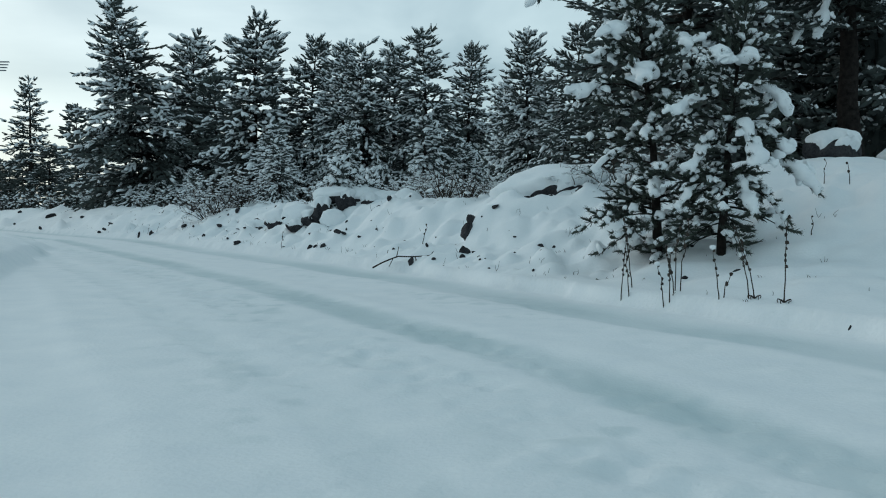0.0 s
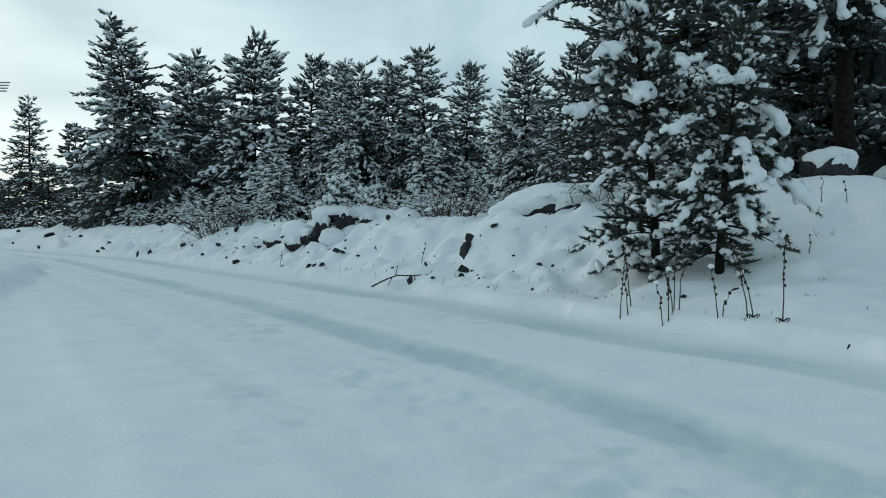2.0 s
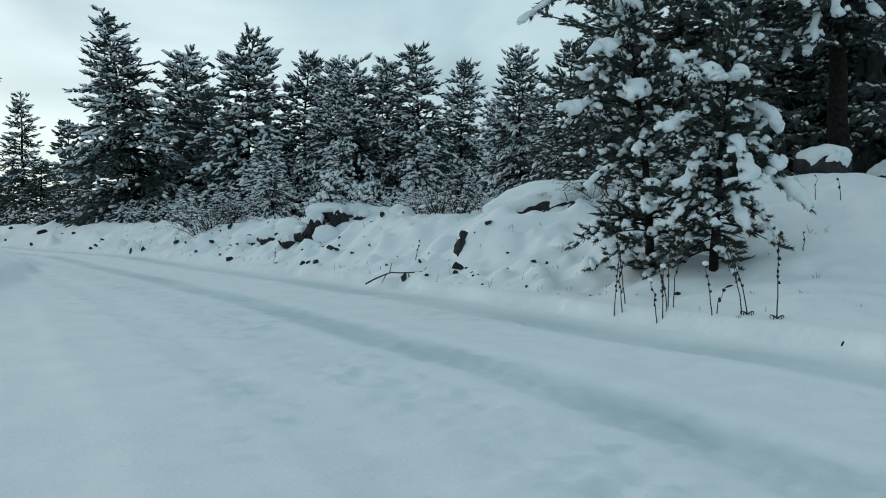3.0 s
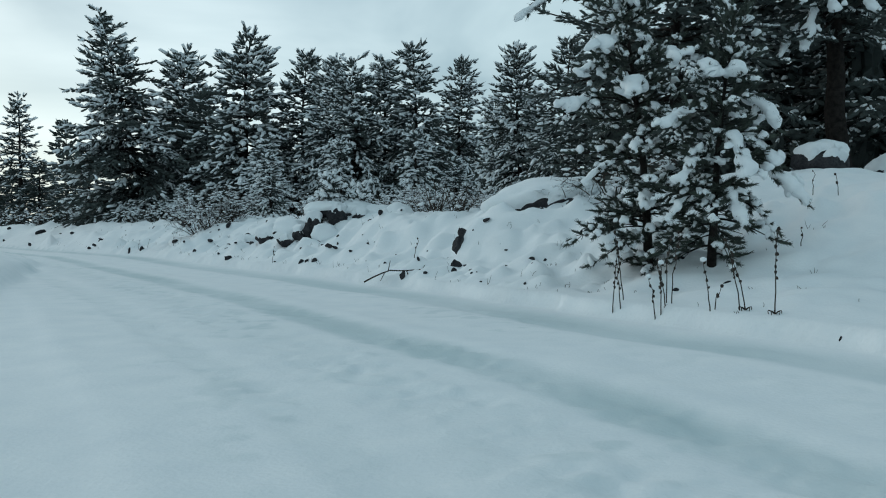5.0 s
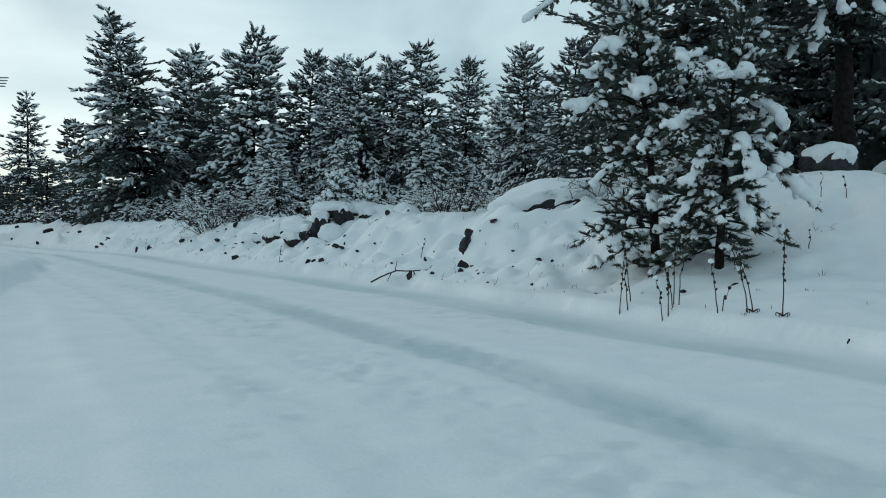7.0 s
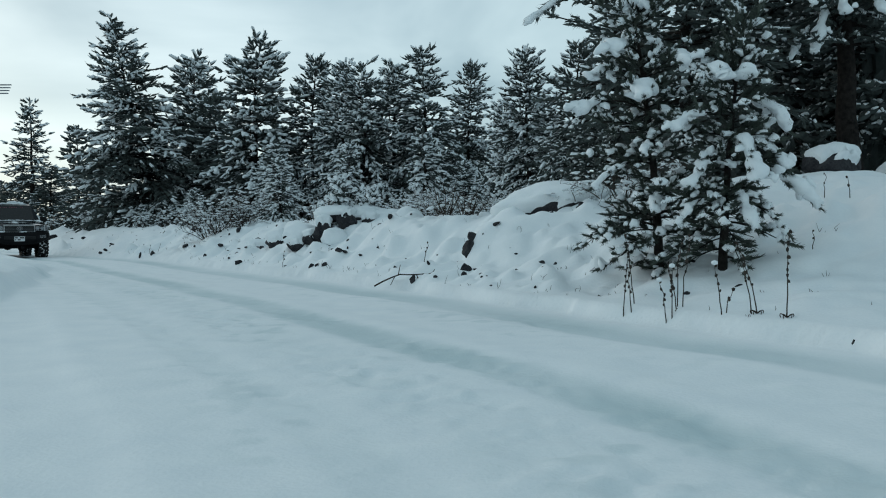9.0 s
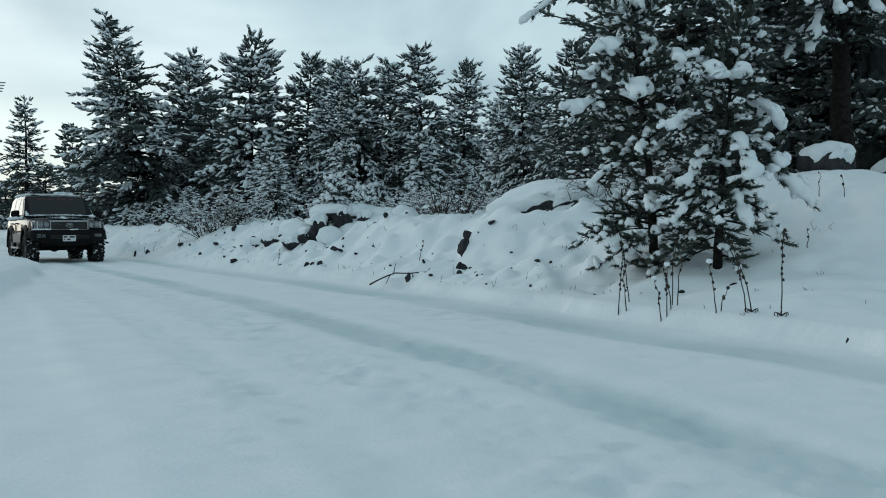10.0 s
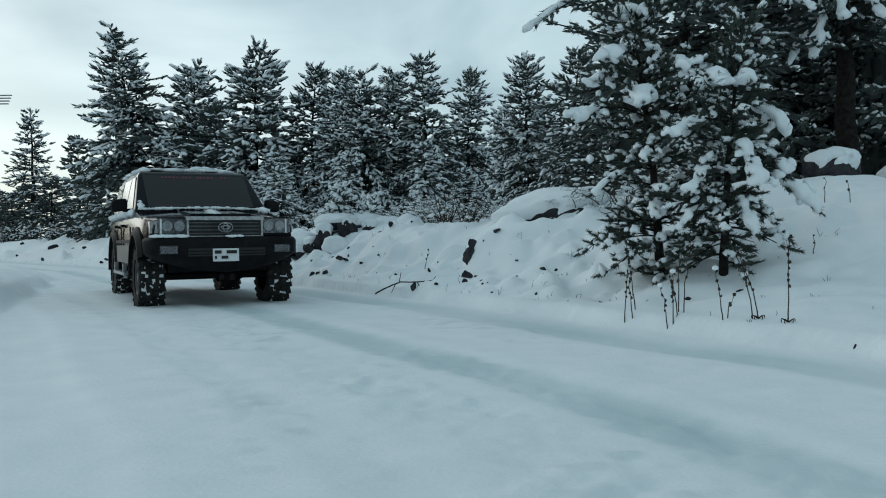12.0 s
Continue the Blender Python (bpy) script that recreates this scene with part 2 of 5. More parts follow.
def part(name, bm, mat, parent, label="", bevel=0.0, shade=True):
    """Links a bmesh as one mesh object under a thing or a part."""
    if bevel:
        bmesh.ops.bevel(bm, geom=[e for e in bm.edges if len(e.link_faces) == 2 and e.calc_face_angle(0) > 0.5], offset=bevel, segments=2, affect="EDGES", profile=0.5)
    bmesh.ops.recalc_face_normals(bm, faces=bm.faces)
    me = bpy.data.meshes.new(name)
    bm.to_mesh(me)
    bm.free()
    for p in me.polygons:
        p.use_smooth = shade
    if shade:
        me.set_sharp_from_angle(angle=radians(38))
    me.materials.append(mat)
    return hang(name, me, parent, label)


def ball(sub):
    bm = bmesh.new()
    bmesh.ops.create_icosphere(bm, subdivisions=sub, radius=1)
    bm.verts.index_update()
    v = np.array([q.co[:] for q in bm.verts])
    f = np.array([[q.index for q in p.verts] for p in bm.faces])
    bm.free()
    return v, f


BALL1, BALL2, BALL4 = ball(1), ball(2), ball(4)
OCTA = (np.array([(1, 0, 0), (-1, 0, 0), (0, 1, 0), (0, -1, 0), (0, 0, 1), (0, 0, -1), (.7, .7, 0), (-.7, .7, 0), (-.7, -.7, 0), (.7, -.7, 0), (.7, 0, .7), (-.7, 0, .7), (0, .7, .7), (0, -.7, .7)], float),
        np.array([(0, 6, 10), (6, 2, 12), (6, 12, 10), (10, 12, 4), (2, 7, 12), (7, 1, 11), (7, 11, 12), (12, 11, 4), (1, 8, 11), (8, 3, 13), (8, 13, 11), (11, 13, 4), (3, 9, 13), (9, 0, 10), (9, 10, 13), (13, 10, 4),
                  (0, 5, 2), (2, 5, 1), (1, 5, 3), (3, 5, 0)]))


def many(template, mats, places):
    """Copies of a template's corners and faces under many 3 x 3 turns and places, as one mesh's arrays."""
    tv, tf = template
    v = np.einsum("nij,kj->nki", mats, tv) + places[:, None, :]
    f = tf[None] + (np.arange(len(places)) * len(tv))[:, None, None]
    return v.reshape(-1, 3), f.reshape(-1, tf.shape[1])


def joined(pieces):
    vs, fs, n = [], [], 0
    for v, f in pieces:
        vs.append(v)
        fs.append(np.asarray(f) + n)
        n += len(v)
    return np.concatenate(vs), np.concatenate(fs)


def tube(points, radii, sides=5):
    """A tapered tube of quads along a line of points."""
    p = np.asarray(points, float)
    r = np.asarray(radii, float)
    d = np.gradient(p, axis=0)
    d /= np.linalg.norm(d, axis=1)[:, None] + 1e-9
    ref = np.where(np.abs(d[:, 2:3]) > 0.9, np.array([[1.0, 0, 0]]), np.array([[0, 0, 1.0]]))
    a = np.cross(d, ref)
    a /= np.linalg.norm(a, axis=1)[:, None] + 1e-9
    b = np.cross(d, a)
    ang = np.arange(sides) * 2 * math.pi / sides
    v = p[:, None, :] + r[:, None, None] * (np.cos(ang)[None, :, None] * a[:, None, :] + np.sin(ang)[None, :, None] * b[:, None, :])
    i = np.arange(len(p) - 1)[:, None] * sides
    j = np.arange(sides)[None, :]
    k = (j + 1) % sides
    f = np.stack([i + j, i + k, i + sides + k, i + sides + j], axis=-1).reshape(-1, 4)
    return v.reshape(-1, 3), f


def frames_along(ways, roll):
    """Turns whose x axis points along each way, with z as high as may be, rolled about x."""
    x = ways / (np.linalg.norm(ways, axis=1)[:, None] + 1e-9)
    y = np.cross(np.array([[0, 0, 1.0]]), x)
    y /= np.linalg.norm(y, axis=1)[:, None] + 1e-6
    z = np.cross(x, y)
    c, s = np.cos(roll)[:, None], np.sin(roll)[:, None]
    return np.stack([x, c * y + s * z, -s * y + c * z], axis=2)


def lump(rng, template, rough=0.16):
    """A template ball swollen unevenly, like settled snow."""
    v, f = template
    off = rng.uniform(0, 40, 3)
    k = np.array([1 + 2.2 * rough * noise.noise(Vector(p * 1.4 + off)) + 1.2 * rough * noise.noise(Vector(p * 3.3 - off)) for p in v])
    return v * k[:, None], f


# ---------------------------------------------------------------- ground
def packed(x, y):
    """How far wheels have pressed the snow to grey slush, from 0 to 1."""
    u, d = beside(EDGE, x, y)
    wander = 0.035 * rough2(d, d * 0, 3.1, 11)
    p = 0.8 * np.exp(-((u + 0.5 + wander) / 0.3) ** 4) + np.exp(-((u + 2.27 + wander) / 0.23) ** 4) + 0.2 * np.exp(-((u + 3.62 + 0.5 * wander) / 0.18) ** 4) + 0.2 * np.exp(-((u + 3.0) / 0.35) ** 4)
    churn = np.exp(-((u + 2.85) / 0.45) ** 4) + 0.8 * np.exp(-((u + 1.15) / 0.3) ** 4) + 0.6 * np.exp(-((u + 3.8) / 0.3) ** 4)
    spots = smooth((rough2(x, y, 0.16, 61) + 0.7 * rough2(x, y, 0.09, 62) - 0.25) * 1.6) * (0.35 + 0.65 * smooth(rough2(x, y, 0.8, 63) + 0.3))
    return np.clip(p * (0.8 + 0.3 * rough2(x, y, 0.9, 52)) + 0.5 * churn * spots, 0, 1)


def build_ground():
    front = np.arange(-34, 34.01, 0.28)
    back = np.arange(37, 324, 3.0)
    ang = np.radians(np.concatenate([front, back]))
    rad = np.concatenate([0.35 * 1.04 ** np.arange(0, 49), 2.33 * 1.0095 ** np.arange(0, 116), 6.98 * 1.006 ** np.arange(0, 244), 30.2 * 1.025 ** np.arange(0, 63), [160, 200, 260, 340, 460, 700, 1200, 2500]])
    r, a = np.meshgrid(rad, ang, indexing="ij")
    x, y = r * np.sin(a), r * np.cos(a)
    z = height(x, y)
    v = np.stack([x, y, z], -1).reshape(-1, 3)
    n, m = len(rad), len(ang)
    i, j = np.arange(n - 1)[:, None] * m, np.arange(m)[None, :]
    k = (j + 1) % m
    f = np.stack([i + j, i + m + j, i + m + k, i + k], -1).reshape(-1, 4)
    ring = np.arange(m)                              # close the small disc under the eye
    v = np.concatenate([v, [[0, 0, float(height(0, 0))]]])
    f = np.concatenate([f, np.stack([np.full(m, len(v) - 1), ring, (ring + 1) % m, np.full(m, len(v) - 1)], -1)[:0]])
    me = mesh_from("ground", v, f, SNOW)
    bm = bmesh.new()
    bm.from_mesh(me)
    bm.verts.ensure_lookup_table()
    hub = bm.verts[len(v) - 1]
    for j in range(m):
        bm.faces.new((hub, bm.verts[j], bm.verts[(j + 1) % m])).smooth = True
    bmesh.ops.recalc_face_normals(bm, faces=bm.faces)
    bm.to_mesh(me)
    bm.free()
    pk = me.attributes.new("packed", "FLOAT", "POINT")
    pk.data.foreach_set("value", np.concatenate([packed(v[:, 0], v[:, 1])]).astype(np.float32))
    ob = new("ground", me)
    return tagged(ob, "snow-covered road with wheel ruts between snowy banks", "ground", kind="structure")


build_ground()


# ---------------------------------------------------------------- pines
def shoot(rng, blades, width, fat, core, sides=3):
    """A bottle-brush shoot of needles along x, one unit long: a close-grown middle and needles swept forwards."""
    v, f = [np.array([-0.1, 0, 0])], []
    for x, k in ((0.25, 0.9), (0.85, 0.8)):
        for q in range(sides):
            a = 2 * math.pi * (q + rng.uniform(-0.3, 0.3)) / sides
            v.append(np.array([x + rng.uniform(-0.08, 0.08), core * k * math.cos(a), core * k * math.sin(a)]))
    v.append(np.array([1.12, 0, 0]))
    last = len(v) - 1
    for q in range(sides):
        w = (q + 1) % sides
        f += [(0, 1 + w, 1 + q), (last, 1 + sides + q, 1 + sides + w)]
        for r in range(1):
            i, j, k, m = 1 + r * sides + q, 1 + r * sides + w, 1 + (r + 1) * sides + w, 1 + (r + 1) * sides + q
            f += [(i, j, k), (i, k, m)]
    for i in range(blades):
        a, at = rng.uniform(0, 2 * math.pi), rng.uniform(0.0, 1.0)
        lean = rng.uniform(0.45, 1.1) * (1.0 if at < 0.75 else 0.6)
        way = np.array([math.cos(lean), math.sin(lean) * math.cos(a), math.sin(lean) * math.sin(a)])
        across = np.cross(way, rng.normal(size=3))
        across /= np.linalg.norm(across)
        root = np.array([at, 0, 0])
        n = len(v)
        v += [root - across * width * 0.5, root + across * width * 0.5, root + way * fat * rng.uniform(0.85, 1.35)]
        f += [(n, n + 1, n + 2)]
    return np.array(v), np.array(f)


def snow_finger(rng, rings=3, sides=5, rough=0.22):
    """Snow lying along a shoot: one unit long, one unit half as wide, flat beneath, its tip sagging."""
    v, f = [np.array([-0.12, 0, 0.1])], []
    for i in range(rings):
        x = i / (rings - 1)
        k = (0.62 + 0.38 * math.sin(math.pi * (0.1 + 0.75 * x))) * (1 + rng.normal(0, rough))
        for q in range(sides):
            a = 2 * math.pi * q / sides + 0.3
            s = math.sin(a)
            kk = k * (1 + rng.normal(0, rough * 0.6))
            v.append(np.array([x + rng.normal(0, 0.04), kk * math.cos(a), kk * (s if s > 0 else 0.45 * s) + 0.25 - 0.35 * x * x]))
    v.append(np.array([1.0 + rng.uniform(0.06, 0.2), 0, -0.3]))
    last = len(v) - 1
    for q in range(sides):
        w = (q + 1) % sides
        f += [(0, 1 + w, 1 + q), (last, 1 + (rings - 1) * sides + q, 1 + (rings - 1) * sides + w)]
        for r in range(rings - 1):
            i, j, k, m = 1 + r * sides + q, 1 + r * sides + w, 1 + (r + 1) * sides + w, 1 + (r + 1) * sides + q
            f += [(i, j, k), (i, k, m)]
    return np.array(v), np.array(f)


def snow_roll(rng, line, wide, rings=17, sides=14):
    """One thick soft pad of snow along a bough, drooping over its end."""
    line = np.asarray(line, float)
    t = np.linspace(0, 1, len(line))
    ks = np.linspace(0, 1, rings)
    c = np.stack([np.interp(ks, t, line[:, i]) for i in range(3)], -1)
    d = np.gradient(c, axis=0)
    d /= np.linalg.norm(d, axis=1)[:, None] + 1e-9
    side = np.cross(d, [0, 0, 1.0])
    side /= np.linalg.norm(side, axis=1)[:, None] + 1e-6
    up = np.cross(side, d)
    ang = np.arange(sides) * 2 * math.pi / sides
    prof = np.sqrt(np.clip(1 - (2 * ks - 1) ** 6, 0.12, 1)) * (0.72 + 0.36 * ks) * (1 + 0.25 * np.sin(ks * rng.uniform(7, 13) + rng.uniform(0, 6)))
    cs, sn = np.cos(ang), np.sin(ang)
    sn = np.where(sn > 0, sn * 0.85, sn * 0.5)
    v = c[:, None] + wide * prof[:, None, None] * (cs[None, :, None] * side[:, None] + sn[None, :, None] * up[:, None])
    off = rng.uniform(0, 40, 3)
    flat = v.reshape(-1, 3)
    mid = np.repeat(c, sides, axis=0)
    k = np.array([1 + 0.5 * noise.noise(Vector(p * (0.5 / wide) + off)) + 0.4 * noise.noise(Vector(p * (1.2 / wide) - off)) + 0.15 * noise.noise(Vector(p * (3.0 / wide) - off)) for p in flat])
    flat = mid + (flat - mid) * k[:, None] + np.array([0, 0, 0.35 * wide])
    i, j = np.arange(rings - 1)[:, None] * sides, np.arange(sides)[None, :]
    jj = (j + 1) % sides
    f = np.concatenate([np.stack([i + j, i + jj, i + sides + jj], -1).reshape(-1, 3), np.stack([i + j, i + sides + jj, i + sides + j], -1).reshape(-1, 3)])
    n = len(flat)
    flat = np.concatenate([flat, [flat[:sides].mean(0), flat[-sides:].mean(0)]])
    q = np.arange(sides)
    w = (q + 1) % sides
    f = np.concatenate([f, np.stack([np.full(sides, n), w, q], -1), np.stack([np.full(sides, n + 1), n - sides + q, n - sides + w], -1)])
    return flat, f


def grow_pine(seed, tall, reach, bare=0.08, gap=0.36, per=6, shape="cone", taper=0.8, droop=0.5, rise=0.25, trunk=0.0, lean=0.0, sparse=0.0, even=0.6, heart=0.0, lean_y=0.0,
              finger=0.34, fat=0.1, blades=9, width=0.022, core=0.045, every=0.2, snow=0.5, cover=0.7, snow_wide=0.05, needles=None, near=False, boughs=(), hang_low=0.3, light=0.0, bend=0.012, snow_long=1.0):
    """One snow-laden pine as meshes: trunk, limbs, needles and snow. Lengths in metres.
    boughs: height on the stem, the tip's place, half width of the snow pad, for limbs that stand out."""
    rng = np.random.default_rng(seed)
    tz = np.linspace(0, 1, 12)
    sway = np.cumsum(rng.normal(0, bend, size=(12, 2)), axis=0) * tall * 0.5
    spine = np.stack([sway[:, 0] + lean * tz ** 1.5 * tall, sway[:, 1] + lean_y * tz * tall, tz * tall], -1)
    spine[0, :2] = 0
    r0 = trunk or 0.017 * tall + 0.02
    stem = tube(np.concatenate([[[0, 0, -0.4]], spine]), np.concatenate([[r0 * 1.3], r0 * (1 - 0.93 * tz)]), 8)

    def on_stem(k):
        return np.array([np.interp(k, tz, spine[:, c]) for c in range(3)])

    limbs, roots, ways, lengths, snowy, lines, starts, rolls = [], [], [], [], [], [], [], []
    t6 = np.linspace(0, 1, 7)

    def clothe(line, k, thick, load):
        """Shoots in flat fans along one limb; load: how likely each carries snow."""
        ln = np.linalg.norm(np.diff(line, axis=0), axis=1).sum()
        limbs.append(tube(line, thick * (1 - 0.8 * t6), 4) if near else tube(line[[0, 2, 4, 6]], thick * (1 - 0.8 * t6[[0, 2, 4, 6]]), 3))
        n = max(2, int(ln / every))
        for i in range(n):
            s = 0.1 + 0.9 * (i + rng.uniform(0.2, 0.9)) / n
            at = np.array([np.interp(s, t6, line[:, c]) for c in range(3)])
            along = np.array([np.interp(min(1, s + 0.15), t6, line[:, c]) - np.interp(max(0, s - 0.15), t6, line[:, c]) for c in range(3)])
            along /= np.linalg.norm(along) + 1e-9
            cross = np.cross(along, [0, 0, 1.0])
            for hand in ((-1, 1) if ln > 0.5 * finger else (1,)):
                fl = finger * (1.2 - 0.45 * s) * rng.uniform(0.75, 1.3)
                stalk = max(0.0, 0.36 * ln * (1.05 - s) * rng.uniform(0.5, 1.2))
                way = along * rng.uniform(0.55, 1.0) + cross * hand * rng.uniform(0.35, 0.95) + np.array([0, 0, rng.uniform(-0.2, 0.3) - hang_low * (1 - k) + 0.2 * k])
                way /= np.linalg.norm(way)
                step = fl * 0.85
                count = 1 + int(stalk / step)
                if near:
                    limbs.append(tube([at, at + way * (stalk + 0.5 * fl)], [thick * 0.4, thick * 0.15 + 0.002], 3))
                for c in range(count):
                    w2 = way + rng.normal(0, 0.25, 3) + np.array([0, 0, 0.25 if near else 0.0])
                    roots.append(at + way * step * c)
                    ways.append(w2 / np.linalg.norm(w2))
                    lengths.append(fl)
                    snowy.append(rng.random() < load * (0.35 + 0.75 * min(1.0, s + 0.25 * c)))
        roots.append(line[-1] - along * 0.3 * finger)
        ways.append(along + np.array([0, 0, 0.25]))
        lengths.append(finger * 1.1)
        snowy.append(rng.random() < load)

    z = bare * tall
    turn = rng.uniform(0, 6)
    while z < tall * 0.965:
        k = z / tall
        if shape == "cone":
            out = reach * (1 - k) ** taper * (0.7 + 0.3 * min(1, (k - bare) / 0.1 + 0.3))
        elif shape == "egg":
            out = reach * (1 - k) ** taper * min(1.0, 0.6 + 2.0 * k)
        else:
            out = reach * min(1.0, (1 - k) ** 0.55 * 1.15) * (0.6 + 0.4 * min(1, (k - bare) / 0.2 + 0.3))
        turn += 0.8
        for b in range(per):
            if rng.random() < sparse:
                continue
            a = turn + 2 * math.pi * b / per + rng.normal(0, 0.25)
            ln = max(0.16, out * rng.uniform(even, 1.12))
            up = rise * (0.4 + 1.5 * k * k) + rng.normal(0, 0.13)
            sag = droop * (1.15 - k) * rng.uniform(0.6, 1.3)
            o = np.array([math.cos(a), math.sin(a), 0])
            side = np.array([-math.sin(a), math.cos(a), 0]) * rng.normal(0, 0.12)
            line = on_stem(min(0.99, max(0.01, k + rng.normal(0, 0.03)))) + ln * (t6[:, None] * o + (t6 ** 2)[:, None] * side)
            line[:, 2] += ln * (up * t6 - sag * t6 ** 1.8 + 0.1 * t6 ** 4)
            lines.append(line)
            starts.append(k)
            patch = 0.5 + 0.5 * math.sin(2.3 * a + 5.1 * k + seed) * math.sin(3.7 * k * tall / 2 + 1.3 * seed)
            clothe(line, k, max(0.006, 0.02 * ln), cover * (1.0 if rng.random() < snow * (0.6 + 0.8 * patch) * (0.7 + 0.6 * k) else light))
        z += gap * rng.uniform(0.75, 1.2) * (1.0 - 0.35 * k)
    for h, dx, dy, dz, pad in boughs:                # limbs that stand out, with their pads
        root = on_stem(h / tall)
        tip = np.array([dx, dy, dz])
        line = root + (tip - root) * t6[:, None]
        line[:, 2] += np.linalg.norm(tip - root) * 0.16 * np.sin(math.pi * t6)
        line[:, :2] += rng.normal(0, 0.02, (7, 2)) * np.sin(math.pi * t6)[:, None]
        clothe(line, h / tall, 0.013 if near else 0.03, cover * 0.5)
        if pad:
            ext = line[-1] + (line[-1] - line[-2]) * 0.3 + np.array([0, 0, -0.3 * pad])
            start = max(1, int(rng.integers(2, 5)))
            rolls.append(snow_roll(rng, np.concatenate([line[start:], [ext]]), pad))
            for q in range(3):                       # lumps that have slid to the side shoots
                s = rng.uniform(0.4, 1.0)
                at = np.array([np.interp(s, t6, line[:, c]) for c in range(3)])
                o = np.array([rng.normal(0, 0.8), rng.normal(0, 0.8), -0.2]) * pad
                rolls.append(snow_roll(rng, [at + o, at + o * 1.2 + rng.normal(0, 0.3, 3) * pad, at + o * 1.6 - (0, 0, 0.4 * pad)], pad * rng.uniform(0.5, 0.75), 9, 10))
    for i in range(6):                               # the leader's candles
        roots.append(on_stem(0.95 + 0.008 * i) + rng.normal(0, 0.02, 3))
        ways.append(np.array([rng.normal(0, 0.4), rng.normal(0, 0.4), 1.0]))
        lengths.append(finger * (0.8 if i else 1.2))
        snowy.append(rng.random() < 0.3)
    roots, ways, lengths, snowy = np.array(roots), np.array(ways), np.array(lengths), np.array(snowy)
    turns = frames_along(ways, rng.uniform(0, 6.28, len(ways)))
    kinds = rng.integers(0, 5, len(roots))
    pieces = []
    thickness = rng.uniform(0.8, 1.2, len(roots))
    for q in range(5):
        sel = kinds == q
        sc = np.stack([lengths[sel], finger * thickness[sel], finger * thickness[sel]], -1)
        pieces.append(many(shoot(rng, blades, width / finger, fat / finger, core / finger), turns[sel] * sc[:, None, :], roots[sel]))
    if heart:                                        # the close-grown inside of the crown
        ks = np.linspace(bare + 0.02, 0.93, 26)
        far_out = np.array([max([np.hypot(*(q[-1] - q[0])[:2]) for q, kz in zip(lines, starts) if abs(kz - kk) < 0.06] or [0.1]) for kk in ks])
        rings = []
        for i, kk in enumerate(ks):
            a = np.arange(16) * 2 * math.pi / 16
            r = heart * far_out[i] * (0.6 + 0.7 * rng.random(16)) * float(np.clip((0.85 - kk) / 0.3, 0.12, 1.0))
            c = on_stem(kk)
            rings.append(np.stack([c[0] + r * np.cos(a), c[1] + r * np.sin(a), c[2] - 0.25 * r + rng.normal(0, 0.07, 16)], -1))
        hv = np.concatenate(rings)
        i0, j0 = np.arange(25)[:, None] * 16, np.arange(16)[None, :]
        j1 = (j0 + 1) % 16
        hf = np.concatenate([np.stack([i0 + j0, i0 + j1, i0 + 16 + j1], -1).reshape(-1, 3), np.stack([i0 + j0, i0 + 16 + j1, i0 + 16 + j0], -1).reshape(-1, 3)])
        pieces.append((hv, hf))
    leaf = joined(pieces)
    sel = np.nonzero(snowy)[0]
    st = frames_along(ways[sel] + np.array([0, 0, -0.08]), rng.normal(0, 0.2, len(sel)))
    wide = snow_wide * np.exp(rng.normal(0, 0.3, len(sel)))
    sc = np.stack([snow_long * lengths[sel] * rng.uniform(0.6, 1.05, len(sel)), wide, wide * rng.uniform(0.7, 1.1, len(sel))], -1)
    kinds = rng.integers(0, 8, len(sel))
    pieces = list(rolls)
    for q in range(8):
        pick = kinds == q
        if pick.any():
            pieces.append(many(snow_finger(rng, 4 if near else 2, 7 if near else 5), st[pick] * sc[pick][:, None, :], roots[sel][pick] + ways[sel][pick] * (0.12 * lengths[sel][pick])[:, None] + np.array([0, 0, 0.7 * core])))
    white = joined(pieces)
    return (mesh_from("trunk", *stem, BARK), mesh_from("limbs", *joined(limbs), BARK), mesh_from("crown", *leaf, needles or NEEDLES, False), mesh_from("snow", *white, SNOW_TREE))


def plant_pine(meshes, x, y, label, turn=0.0, size=1.0, group="", sink=0.05, squash=1.0):
    root = new("pine_tree")
    root.matrix_basis = Matrix.Translation((x, y, float(height(x, y)) - sink)) @ Matrix.Rotation(radians(turn), 4, "Z") @ Matrix.Diagonal((size * squash, size * squash, size, 1))
    for name, me, lab in zip(("trunk", "branchwork", "crown", "snow"), meshes, ("dark brown bark trunk", "thin bare side branches", "dark green needle tufts", "white snow pads on the branches")):
        tagged(hang(name, me, root, lab), kind="" if name == "trunk" else "stuff")
    return tagged(root, label, "pine tree", group)


FOREST = "snowy pines along the forest edge"
tall_pine = grow_pine(3, 10.2, 5.2, lean=-0.19, bare=0.05, gap=0.34, per=7, droop=0.5, rise=0.2, even=0.4, taper=0.95, finger=0.34, fat=0.14, core=0.055, every=0.3, snow=0.5, cover=0.85, snow_wide=0.075, blades=4, width=0.03, light=0.06)
far_pine = grow_pine(5, 8.7, 3.0, bare=0.2, gap=0.4, per=6, droop=0.45, rise=0.2, sparse=0.05, even=0.5, finger=0.34, fat=0.14, core=0.05, every=0.3, snow=0.5, cover=0.8, snow_wide=0.07, blades=4, width=0.03, light=0.1)
mid = dict(gap=0.27, per=6, finger=0.28, fat=0.125, core=0.05, every=0.285, snow=0.72, cover=0.85, snow_wide=0.062, blades=3, width=0.03, light=0.1)
mid_a = grow_pine(7, 7.0, 2.6, droop=0.85, rise=0.3, taper=0.6, **mid)
